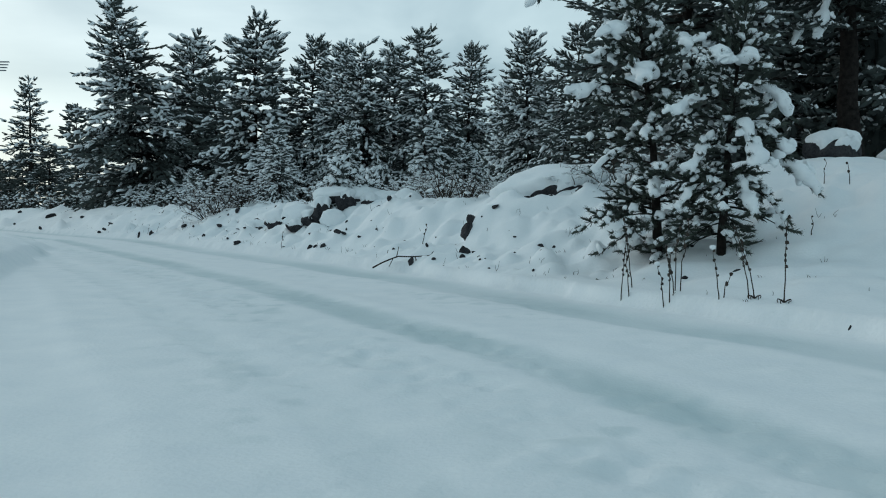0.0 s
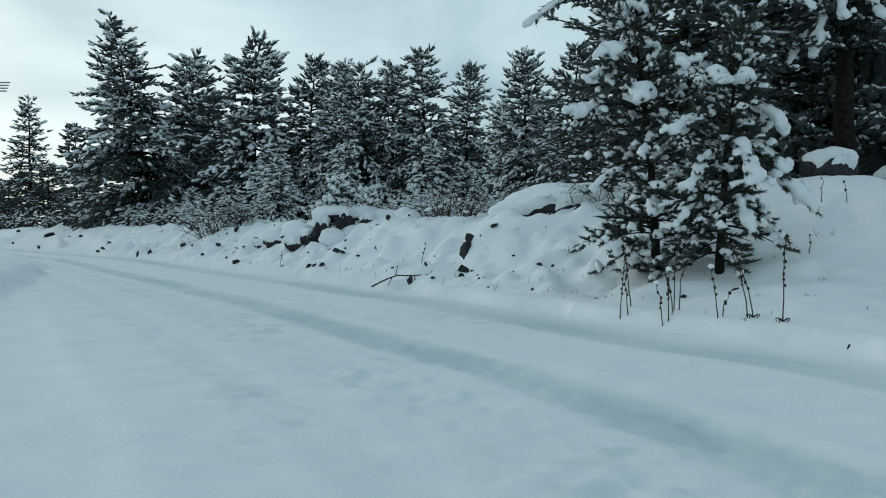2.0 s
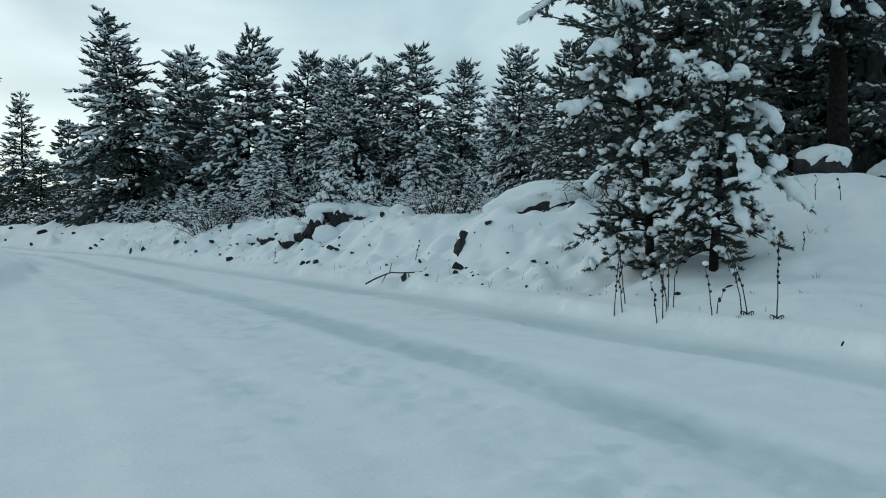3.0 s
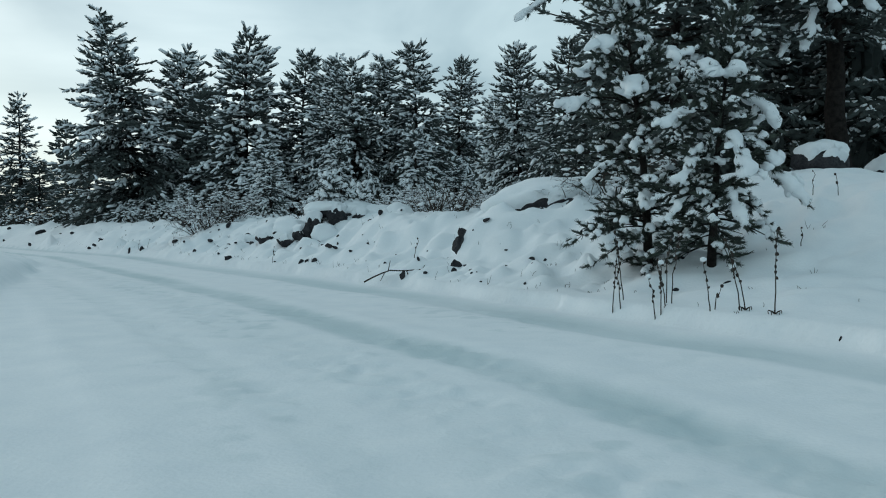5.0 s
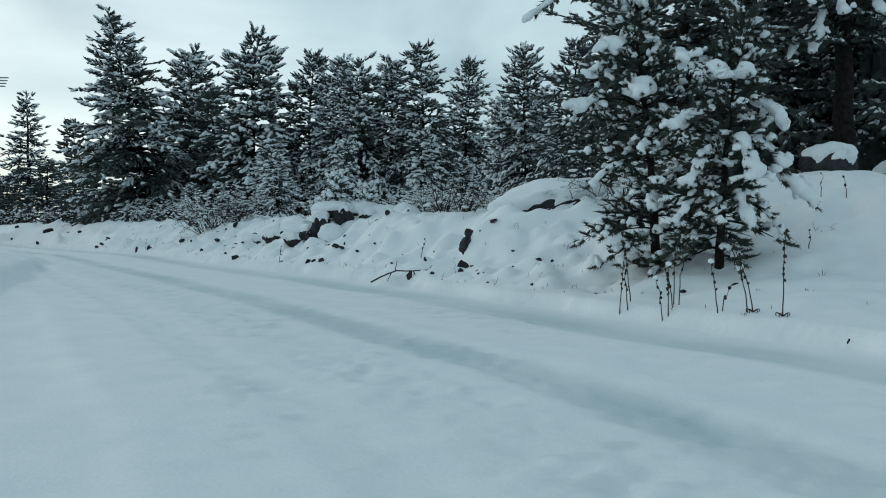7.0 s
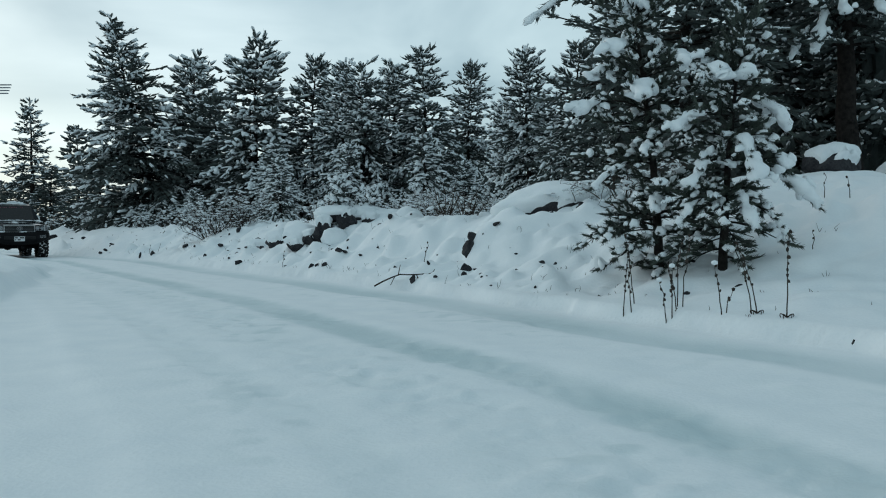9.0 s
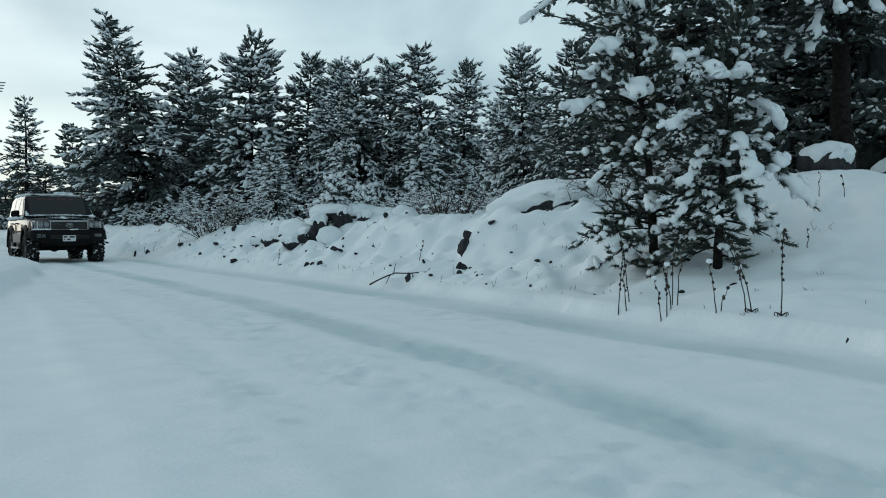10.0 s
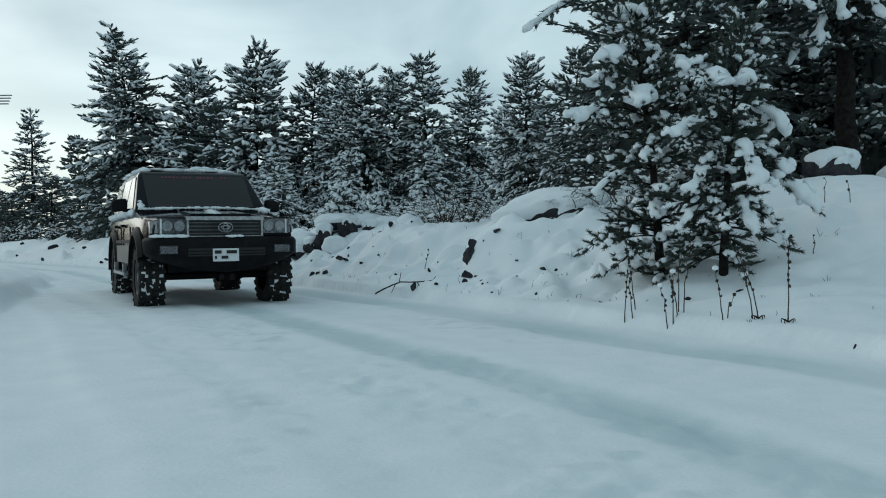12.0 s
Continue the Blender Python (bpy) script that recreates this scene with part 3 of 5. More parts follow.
mid_b = grow_pine(11, 7.0, 2.5, droop=0.75, rise=0.3, taper=0.56, **mid)
mid_c = grow_pine(13, 6.6, 2.7, droop=0.8, rise=0.35, taper=0.58, **mid)
small = dict(bare=0.02, gap=0.24, per=6, finger=0.2, fat=0.08, core=0.035, every=0.2, snow=1.0, cover=0.85, snow_wide=0.055, blades=4, width=0.02, light=0.2)
small_a = grow_pine(17, 3.1, 1.2, droop=1.1, rise=0.3, **small)
small_b = grow_pine(19, 3.1, 1.3, droop=1.0, rise=0.4, taper=0.7, **small)
dwarf = grow_pine(61, 0.8, 0.6, bare=0.03, gap=0.1, per=6, heart=0.3, finger=0.13, fat=0.04, core=0.02, every=0.11, snow=1.0, cover=0.95, snow_wide=0.045, blades=6, droop=0.9, rise=0.4)
back_a = grow_pine(23, 7.5, 2.6, gap=0.44, per=5, droop=0.7, rise=0.3, taper=0.6, finger=0.46, fat=0.18, core=0.1, every=0.52, snow=0.45, cover=0.7, snow_wide=0.07, blades=1, width=0.04, light=0.05)

# x, y, kind, size, turn, squash
for x, y, kind, size, turn, squash in [
    (-13.85, 40.0, tall_pine, 1.0, 0, 1.0), (-27.0, 55.0, far_pine, 1.0, 40, 1.0), (-25.3, 58.0, back_a, 0.93, 10, 1.0), (-13.2, 44.0, mid_b, 1.27, 80, 1.1),
    (-8.75, 38.0, mid_c, 1.26, 0, 1.1), (-5.9, 38.0, mid_a, 1.07, 200, 0.85), (-4.2, 36.0, mid_b, 0.97, 130, 0.9), (-2.98, 34.0, mid_c, 0.95, 250, 0.9),
    (-2.05, 36.0, mid_b, 0.95, 300, 1.0), (-0.67, 34.0, mid_a, 0.97, 45, 0.95), (1.15, 37.0, mid_a, 0.96, 120, 0.8), (3.24, 45.0, mid_b, 0.9, 10, 1.0),
    (2.75, 26.0, mid_b, 0.75, 220, 0.85), (4.9, 40.0, mid_c, 0.8, 90, 0.9), (3.55, 22.5, mid_a, 0.68, 170, 0.95), (-3.24, 30.0, small_a, 0.95, 0, 0.85),
    (-0.67, 29.0, small_a, 1.02, 140, 1.0), (2.12, 27.0, small_b, 1.0, 60, 1.0), (-5.4, 28.0, small_b, 0.72, 200, 1.1), (-10.1, 34.0, small_b, 0.5, 20, 1.2),
    (-6.6, 33.0, small_a, 1.05, 260, 1.2), (-17.5, 46.0, back_a, 0.7, 33, 1.2), (-11.0, 41.0, back_a, 0.84, 310, 1.1), (-20.0, 48.5, back_a, 0.6, 100, 1.3),
    (-30.0, 60.0, back_a, 0.53, 200, 1.3), (-33.0, 62.0, back_a, 0.51, 10, 1.4),
    (-31.5, 58.0, back_a, 0.5, 20, 1.5), (-29.0, 56.0, back_a, 0.42, 120, 1.7), (-25.2, 54.0, back_a, 0.52, 220, 1.5), (-22.5, 53.0, back_a, 0.5, 300, 1.5), (-33.5, 57.5, back_a, 0.45, 60, 1.6),
    (-7.4, 36.0, small_b, 1.0, 10, 1.2), (0.9, 31.0, small_b, 0.7, 190, 1.2),
]:
    plant_pine(kind, x, y, "dark green pine laden with patches of fresh snow", turn, size, FOREST, squash=squash)
rng = np.random.default_rng(8)
for i in range(16):                                  # deeper rows of the wood
    y = 42 + 30 * rng.random()
    x = -0.42 * y + rng.random() * (0.42 * y + 12)
    if x / y < -0.34 and y < 58:
        continue
    plant_pine(back_a, x, y, "dark snow-dusted pine deeper in the wood", rng.uniform(0, 360), rng.uniform(0.62, 0.88), FOREST)
for x, y in ((-18, -12), (-7, -21), (5, -25), (17, -17), (-16.5, 12.5), (-19.5, 18.0), (-22.5, 23.5), (-26.0, 29.0), (-30.0, 35.0)):   # unseen pines added so the car reflects dark wood, not bright sky
    plant_pine(back_a, x, y, "unseen pine added to darken the car's reflections", rng.uniform(0, 360), rng.uniform(0.7, 0.95), FOREST)

# the young pair on the bank and the tall dark ones behind them
young = dict(near=True, finger=0.12, fat=0.048, blades=60, width=0.007, core=0.02, every=0.12, needles=NEEDLES_NEAR, shape="egg", hang_low=0.1, snow=0.68, cover=0.75, snow_wide=0.034, light=0.4, bend=0.006, snow_long=0.65)
young_left = grow_pine(31, 3.3, 0.9, lean=-0.13, bare=0.05, gap=0.2, per=5, taper=0.4, droop=0.45, rise=0.35, trunk=0.055, even=0.45, boughs=[
    (2.35, -0.56, -0.35, 2.28, 0.104), (1.8, -0.30, -0.60, 1.80, 0.112), (1.75, -0.87, -0.2, 1.70, 0.092), (2.1, -0.74, -0.1, 2.08, 0.088), (2.75, -0.45, -0.15, 2.75, 0.096), (1.6, 0.10, -0.6, 1.55, 0.064),
    (0.55, -0.85, -0.3, 0.34, 0), (0.65, -0.62, -0.45, 0.42, 0), (1.2, -0.72, -0.3, 0.95, 0.048), (1.4, -0.3, -0.6, 1.25, 0.048), (0.9, -0.2, -0.6, 0.7, 0.056), (2.3, 0.15, -0.4, 2.2, 0.064)], **young)
plant_pine(young_left, 2.28, 8.75, "young pine with snow clumps on a snowy bank", 0, 1.0, "young pines on the bank")
young_right = grow_pine(37, 2.5, 0.72, lean=0.1, bare=0.1, gap=0.2, per=5, taper=0.4, droop=0.8, rise=0.5, trunk=0.05, even=0.4, boughs=[
    (1.75, 0.58, -0.1, 1.40, 0.092), (1.85, -0.2, -0.35, 1.87, 0.1), (1.9, 0.14, -0.32, 1.85, 0.08), (2.0, -0.42, -0.2, 2.02, 0.08), (1.35, 0.10, -0.6, 0.90, 0.084), (1.35, 0.52, -0.2, 1.02, 0.084), (1.1, 0.8, -0.2, 0.66, 0.096),
    (1.1, -0.42, -0.4, 0.85, 0.068), (0.8, -0.5, -0.3, 0.50, 0.052), (0.75, 0.5, -0.25, 0.40, 0.044), (0.8, 0.12, -0.5, 0.45, 0.06), (1.5, -0.55, -0.3, 1.38, 0.064), (1.95, 0.32, 0.0, 2.1, 0.048)], **young)
plant_pine(young_right, 2.76, 8.2, "young pine bowed under heavy snow pads on a snowy bank", 0, 1.0, "young pines on the bank")
dark = dict(shape="column", finger=0.2, fat=0.08, blades=10, width=0.012, core=0.03, every=0.18, snow=0.65, cover=0.72, snow_wide=0.032, light=0.4, snow_long=0.5, droop=0.5, rise=0.3)
dark_a = grow_pine(41, 6.6, 2.4, bare=0.36, gap=0.36, per=6, trunk=0.21, boughs=[
    (3.4, -1.05, -0.9, 2.15, 0.105), (3.6, -0.7, -1.1, 2.7, 0.093), (3.3, -0.1, -1.2, 2.65, 0.093), (3.5, 0.5, -1.1, 2.7, 0.093), (3.0, -1.3, -0.6, 2.1, 0.062), (3.8, -1.5, -0.8, 3.0, 0.0868), (3.9, 0.1, -1.5, 3.1, 0.0868)], **dark)
dark_b = grow_pine(43, 6.4, 2.6, bare=0.12, gap=0.34, per=6, trunk=0.13, boughs=[(3.2, -2.85, -1.6, 2.55, 0.0806), (3.6, -2.3, -1.6, 3.0, 0.0806), (3.4, -0.9, -2.0, 2.95, 0.0744), (3.3, 0.4, -1.9, 2.9, 0.0744), (3.2, 1.2, -1.8, 2.75, 0.0806)], **dark)
dark_c = grow_pine(47, 6.8, 2.6, bare=0.03, gap=0.36, per=6, trunk=0.14, heart=0.12, shape="column", finger=0.24, fat=0.1, blades=6, width=0.018, core=0.055, every=0.29, snow=0.6, cover=0.7, snow_wide=0.04, light=0.6, snow_long=0.5, droop=0.5, rise=0.3)
for x, y, kind, size, turn in [(7.05, 14.3, dark_a, 1.0, 0), (4.25, 14.2, dark_b, 1.0, 0), (6.6, 18.0, dark_c, 1.15, 220), (9.3, 19.0, dark_c, 1.2, 10), (4.2, 18.8, dark_c, 0.72, 300), (11.0, 22.5, back_a, 1.1, 150), (8.0, 23.5, back_a, 1.1, 70), (5.8, 26.5, back_a, 0.85, 20), (14.0, 24.0, back_a, 1.2, 200), (8.4, 16.6, dark_c, 1.0, 120), (10.6, 17.4, dark_c, 1.0, 40)]:
    plant_pine(kind, x, y, "tall dark pine lightly dusted with snow on the bank", turn, size, "tall pines on the bank")
for x, y, size, turn, squash in [(-2.1, 17.1, 1.0, 40, 0.9), (-1.72, 17.2, 0.85, 100, 0.7), (-1.4, 17.3, 0.5, 160, 1.1), (-1.74, 21.0, 1.0, 10, 0.7)]:
    plant_pine(dwarf, x, y, "dwarf pine buried under lumps of snow among boulders", turn, size, "dwarf pines among the boulders", squash=squash)


# ---------------------------------------------------------------- scrub, rocks, stalks
def grow_bush(seed, tall, wide, stems=26, snow=0.5, level=3):
    rng = np.random.default_rng(seed)
    wood, spots = [], []

    def sprout(p, way, ln, r, depth):
        n = 4 if depth > 1 else 3
        pts = [np.array(p)]
        w = np.array(way)
        for i in range(n):
            w = w + rng.normal(0, 0.16, 3)
            w /= np.linalg.norm(w)
            pts.append(pts[-1] + w * ln / n)
        wood.append(tube(pts, np.linspace(r, r * 0.5, n + 1), 3))
        if depth == 0:
            spots.append(pts[-1])
            return
        for i in range(rng.integers(2, 5)):
            k = rng.integers(1, len(pts))
            side = rng.normal(0, 0.75, 3)
            v = w + side
            sprout(pts[k], v / np.linalg.norm(v), ln * rng.uniform(0.4, 0.65), r * 0.55, depth - 1)
        spots.append(pts[2])

    for s in range(stems):
        a, lean = rng.uniform(0, 6.28), rng.uniform(0, 1.0)
        way = np.array([math.cos(a) * lean * wide / tall, math.sin(a) * lean * wide / tall, 1.0])
        sprout((math.cos(a) * wide * 0.12 * lean, math.sin(a) * wide * 0.12 * lean, -0.1), way / np.linalg.norm(way), tall * rng.uniform(0.45, 0.75), 0.008 + 0.004 * tall, level)
    spots = np.array(spots)
    sel = rng.random(len(spots)) < snow
    pts = spots[sel]
    sc = rng.uniform(0.02, 0.055, (len(pts), 1)) * np.stack([rng.uniform(0.9, 2.2, len(pts)), np.ones(len(pts)), rng.uniform(0.4, 0.7, len(pts))], -1)
    st = frames_along(np.c_[rng.normal(size=(len(pts), 2)), np.full(len(pts), -0.1)], np.zeros(len(pts)))
    white = many(lump(rng, OCTA, 0.12), st * sc[:, None, :], pts)
    return mesh_from("branches", *joined(wood), TWIG), mesh_from("snow", *white, SNOW_TREE)


def plant_bush(meshes, x, y, label, turn=0.0, size=1.0, group="scrub under the pines"):
    root = new("bush")
    root.matrix_basis = Matrix.Translation((x, y, float(height(x, y)) - 0.03)) @ Matrix.Rotation(radians(turn), 4, "Z") @ Matrix.Diagonal((size, size, size, 1))
    tagged(hang("branchwork", meshes[0], root, "bare brown twigs"), kind="stuff")
    tagged(hang("snow", meshes[1], root, "small white snow clumps on twigs"), kind="stuff")
    return tagged(root, label, "bush", group)


def make_boulder(x, y, z, size, seed, cap=0.55, turn=0.0, label="dark boulder under a thick snow cap", thick=0.12, group="boulders", tilt=0.0):
    """A dark broken rock; cap: the share of its height that the snow hides."""
    rng = np.random.default_rng(seed)
    off = rng.uniform(0, 50, 3)
    v = BALL4[0].copy()
    w = np.array([1 + 0.28 * noise.noise(Vector(p * 1.3 + off)) + 0.14 * noise.noise(Vector(p * 3.1 + off)) for p in v])
    rock = v * w[:, None]
    for i in range(5):                              # broken flat faces
        nrm = rng.normal(size=3) * (1, 1, 0.6)
        nrm /= np.linalg.norm(nrm)
        over = np.clip(rock @ nrm - rng.uniform(0.62, 0.85), 0, None)
        rock -= over[:, None] * nrm * 0.9
    root = new("boulder")
    root.matrix_basis = pose(x, y, z, 0, tilt, turn)
    hang("rock", mesh_from("rock", rock * size, BALL4[1], ROCK), root, "dark grey-brown rough rock face")
    if cap > 0:
        low = 1 - 2 * cap
        lift = smooth((v[:, 2] - low + 0.55 * np.array([noise.noise(Vector(p * 2.6 - off)) for p in v])) / 0.16)
        w2 = np.array([1 + 0.30 * noise.noise(Vector(p * 1.7 - off)) + 0.12 * noise.noise(Vector(p * 4.3 + off)) for p in v])
        soft = v * (w * 0.35 + 0.65 * w2)[:, None] * 0.97
        hat = np.where(lift[:, None] > 0, rock * (1 - 0.5 * lift[:, None]) + soft * 0.5 * lift[:, None], rock * 0.9) * size
        hat = hat + np.array([0, 0, 1.0]) * (thick * lift)[:, None] + v * (0.45 * thick * lift)[:, None] - v * (0.06 * (1 - lift))[:, None] * np.mean(size)
        hang("snow", mesh_from("snow", hat, BALL4[1], SNOW), root, "thick rounded white snow cap")
    return tagged(root, label, "boulder", group)


bush_a = grow_bush(51, 1.5, 1.6, stems=22, snow=0.3)
bush_b = grow_bush(53, 1.0, 1.1, stems=8, snow=0.3)
bush_thin = grow_bush(55, 0.75, 0.55, stems=12, snow=0.12, level=1)
for x, y, kind, size, turn in [(-6.3, 23.9, bush_a, 0.95, 0), (-6.8, 24.4, bush_a, 0.9, 120), (-5.7, 24.2, bush_a, 0.85, 240), (0.42, 14.2, bush_thin, 1.0, 0), (0.05, 15.0, bush_thin, 1.1, 140), (-0.1, 15.9, bush_b, 0.8, 40), (-0.7, 17.6, bush_b, 0.8, 10), (-0.3, 18.2, bush_b, 0.9, 70), (0.6, 17.2, bush_b, 0.8, 200), (-3.0, 19.6, bush_b, 0.8, 110), (0.9, 14.6, bush_b, 0.6, 20),
                               (-1.2, 22.0, bush_b, 1.0, 10), (0.2, 20.0, bush_b, 0.9, 80), (-0.4, 24.0, bush_a, 0.7, 200), (1.2, 22.5, bush_b, 1.0, 150), (-2.4, 24.5, bush_b, 1.1, 20), (2.0, 18.0, bush_b, 0.7, 100),
                               (-3.6, 27.0, bush_b, 1.2, 300), (-9.0, 30.0, bush_b, 1.1, 0), (-11.0, 33.0, bush_b, 1.2, 50), (-12.8, 35.5, bush_b, 1.2, 90), (-15.0, 39.0, bush_b, 1.3, 130), (-18.0, 42.0, bush_b, 1.4, 170),
                               (-21.5, 46.0, bush_b, 1.5, 210), (-25.0, 50.0, bush_b, 1.5, 250), (-28.0, 53.0, bush_b, 1.5, 290), (2.05, 12.2, bush_b, 0.9, 60), (2.6, 11.6, bush_b, 1.0, 140), (3.6, 12.0, bush_b, 0.9, 200)]:
    plant_bush(kind, x, y, "leafless brown bush with snow caught in its twigs", turn, size)

# x, y, z above the snow, half sizes, seed, cap
for x, y, lift, size, seed, cap, turn in [(-2.38, 16.6, 0.14, (0.25, 0.22, 0.24), 1, 0.2, 10), (-1.88, 16.75, 0.08, (0.27, 0.2, 0.2), 2, 0.25, 60), (-2.62, 16.6, 0.1, (0.17, 0.16, 0.13), 3, 0.25, 120), (-2.85, 16.7, 0.04, (0.18, 0.15, 0.1), 4, 0.3, 200),
                                        (-1.44, 16.8, 0.0, (0.18, 0.15, 0.12), 5, 0.35, 0), (-2.85, 17.0, 0.12, (0.38, 0.34, 0.24), 9, 0.85, 0), (-2.1, 16.35, -0.05, (0.27, 0.22, 0.2), 10, 0.9, 40), (-1.55, 17.25, 0.02, (0.5, 0.4, 0.26), 14, 0.9, 70), (-1.1, 17.1, -0.02, (0.35, 0.32, 0.18), 15, 0.9, 20),
                                        (-2.2, 16.85, 0.24, (0.42, 0.25, 0.13), 16, 0.85, 0), (-3.6, 18.3, -0.05, (0.25, 0.3, 0.2), 11, 0.6, 30), (-4.2, 18.9, -0.05, (0.2, 0.2, 0.17), 12, 0.5, 0),
                                        (5.7, 12.1, 0.13, (0.46, 0.4, 0.29), 26, 0.32, 75), (7.3, 13.0, -0.05, (0.5, 0.45, 0.3), 7, 0.8, 80), (0.3, 11.0, -0.06, (0.1, 0.09, 0.14), 13, 0.0, 0)]:
    make_boulder(x, y, float(height(x, y)) + lift, np.array(size), 100 + seed, cap, turn, thick=0.07)
for x, y, z, size, seed in ((0.42, 11.64, 0.70, (0.06, 0.08, 0.11), 12), (0.37, 11.52, 0.54, (0.105, 0.1, 0.13), 1)):
    make_boulder(x, y, z, np.array(size), 100 + seed, 0.0, 20, "dark broken rock face bared beside deep snow")
make_boulder(1.72, 12.65, 1.06, np.array((0.92, 0.6, 0.3)), 131, 0.5, 0, "broad flat boulder under deep smooth snow", tilt=-8.0)

# ---------------------------------------------------------------- the off-road car
PAINT = noisy("black_car_paint", (0.004, 0.0045, 0.006), (0.009, 0.011, 0.016), scale=3.0, fine=25.0, rough=0.1, spec=0.09, bump=0.0)
TRIM = noisy("black_plastic", (0.005, 0.005, 0.006), (0.013, 0.013, 0.014), scale=8.0, fine=60.0, rough=0.55, spec=0.08, bump=0.15)
RUBBER = noisy("tyre_rubber", (0.010, 0.010, 0.010), (0.032, 0.031, 0.030), scale=12.0, fine=70.0, rough=0.85, spec=0.2, bump=0.3)
SILVER = noisy("silver_door_trim", (0.04, 0.043, 0.047), (0.10, 0.105, 0.11), scale=4.0, fine=40.0, rough=0.45, metal=0.3, spec=0.4, bump=0.05)
CHROME = noisy("dirty_chrome", (0.20, 0.21, 0.22), (0.46, 0.47, 0.49), scale=20.0, fine=80.0, rough=0.28, metal=1.0, bump=0.05)
LAMP = noisy("lamp_reflector", (0.03, 0.034, 0.038), (0.17, 0.18, 0.195), scale=25.0, fine=80.0, rough=0.25, metal=0.7, bump=0.2)
AMBER = noisy("clear_indicator", (0.16, 0.165, 0.17), (0.34, 0.35, 0.36), scale=30.0, fine=90.0, rough=0.2, bump=0.1)
PLATE = noisy("plate_white", (0.55, 0.56, 0.57), (0.72, 0.73, 0.74), scale=12.0, fine=60.0, rough=0.45, bump=0.03)
INK = noisy("black_print", (0.012, 0.012, 0.012), (0.025, 0.025, 0.025), scale=9.0, rough=0.6, bump=0)
RED = noisy("faded_red_print", (0.10, 0.02, 0.035), (0.17, 0.05, 0.07), scale=9.0, rough=0.6, bump=0)
mt, nodes, links, b = material("tinted_glass", 0.05, 0.0, 0.16)
b.inputs["Base Color"].default_value = (0.016, 0.012, 0.013, 1)
b.inputs["Transmission Weight"].default_value = 0.55
GLASS = mt
mt, nodes, links, b = material("clear_lens", 0.05, 0.0, 0.5)
b.inputs["Base Color"].default_value = (0.62, 0.65, 0.68, 1)
b.inputs["Transmission Weight"].default_value = 0.95
LENS = mt


def box(bm, x0, x1, y0, y1, z0, z1):
    vs = [bm.verts.new((x, y, z)) for x in (x0, x1) for y in (y0, y1) for z in (z0, z1)]
    for q in ((0, 1, 3, 2), (4, 6, 7, 5), (0, 4, 5, 1), (2, 3, 7, 6), (0, 2, 6, 4), (1, 5, 7, 3)):
        bm.faces.new([vs[i] for i in q])
    return vs


def boxes(*list_of):
    bm = bmesh.new()
    for b6 in list_of:
        box(bm, *b6)
    return bm


def extruded(profile, half, cuts_y, cuts_z, width):
    """A side profile (y, z) drawn out across the car, cut into strips, then given its width at every height and length."""
    bm = bmesh.new()
    a = [bm.verts.new((-half, y, z)) for y, z in profile]
    c = [bm.verts.new((half, y, z)) for y, z in profile]
    n = len(profile)
    bm.faces.new(a)
    bm.faces.new(c[::-1])
    for i in range(n):
        bm.faces.new((a[i], c[i], c[(i + 1) % n], a[(i + 1) % n]))
    for axis, cuts in ((1, cuts_y), (2, cuts_z), (0, (-0.55 * half, 0.55 * half))):
        for q in cuts:
            no = [0, 0, 0]
            no[axis] = 1
            co = [0, 0, 0]
            co[axis] = q
            bmesh.ops.bisect_plane(bm, geom=bm.verts[:] + bm.edges[:] + bm.faces[:], plane_co=co, plane_no=no)
    for v in bm.verts:
        v.co.x = v.co.x / half * width(v.co.y, v.co.z)
        if v.co.z > 1.05 and v.co.y < 1.3:          # the bonnet is crowned
            v.co.z -= 0.055 * (v.co.x / 0.95) ** 2
    return bm


def arch(cy, cz, r, a0, a1, n=12):
    return [(cy + r * math.cos(radians(a0 + (a1 - a0) * i / n)), cz + r * math.sin(radians(a0 + (a1 - a0) * i / n))) for i in range(n + 1)]


FRONT_AXLE, REAR_AXLE, WHEEL_R, AXLE_Z, HALF_TRACK = 0.86, 3.71, 0.415, 0.40, 0.80


def lower_width(y, z):
    w = 0.925
    if y < 0.7:
        w *= 1 - 0.12 * ((0.7 - y) / 0.7) ** 2
    if y > 4.4:
        w *= 1 - 0.25 * ((y - 4.4)) ** 2
    if z > 0.98:
        w -= 0.055 * ((z - 0.98) / 0.28) ** 2
    if z < 0.68:
        w -= 0.035 * ((0.68 - z) / 0.2) ** 2
    return w


def upper_width(y, z):
    k = (z - 1.24) / 0.64
    return 0.885 - 0.145 * k - 0.05 * max(0, k - 0.85) / 0.15 - (0.05 * ((y - 4.2) / 0.6) ** 2 if y > 4.2 else 0)


def pane(corners, name, parent, mat=None, push=0.008, label="", inset=0.0):
    """A thin slab on four or more corners, given in order."""
    c = [Vector(q) for q in corners]
    mid = sum(c, Vector()) / len(c)
    nrm = (c[1] - c[0]).cross(c[2] - c[0]).normalized()
    c = [q + (mid - q) * inset for q in c]
    bm = bmesh.new()
    top = [bm.verts.new(q + nrm * push) for q in c]
    low = [bm.verts.new(q - nrm * 0.012) for q in c]
    bm.faces.new(top)
    bm.faces.new(low[::-1])
    for i in range(len(c)):
        j = (i + 1) % len(c)
        bm.faces.new((top[i], low[i], low[j], top[j]))
    return part(name, bm, mat or GLASS, parent, label, shade=False)


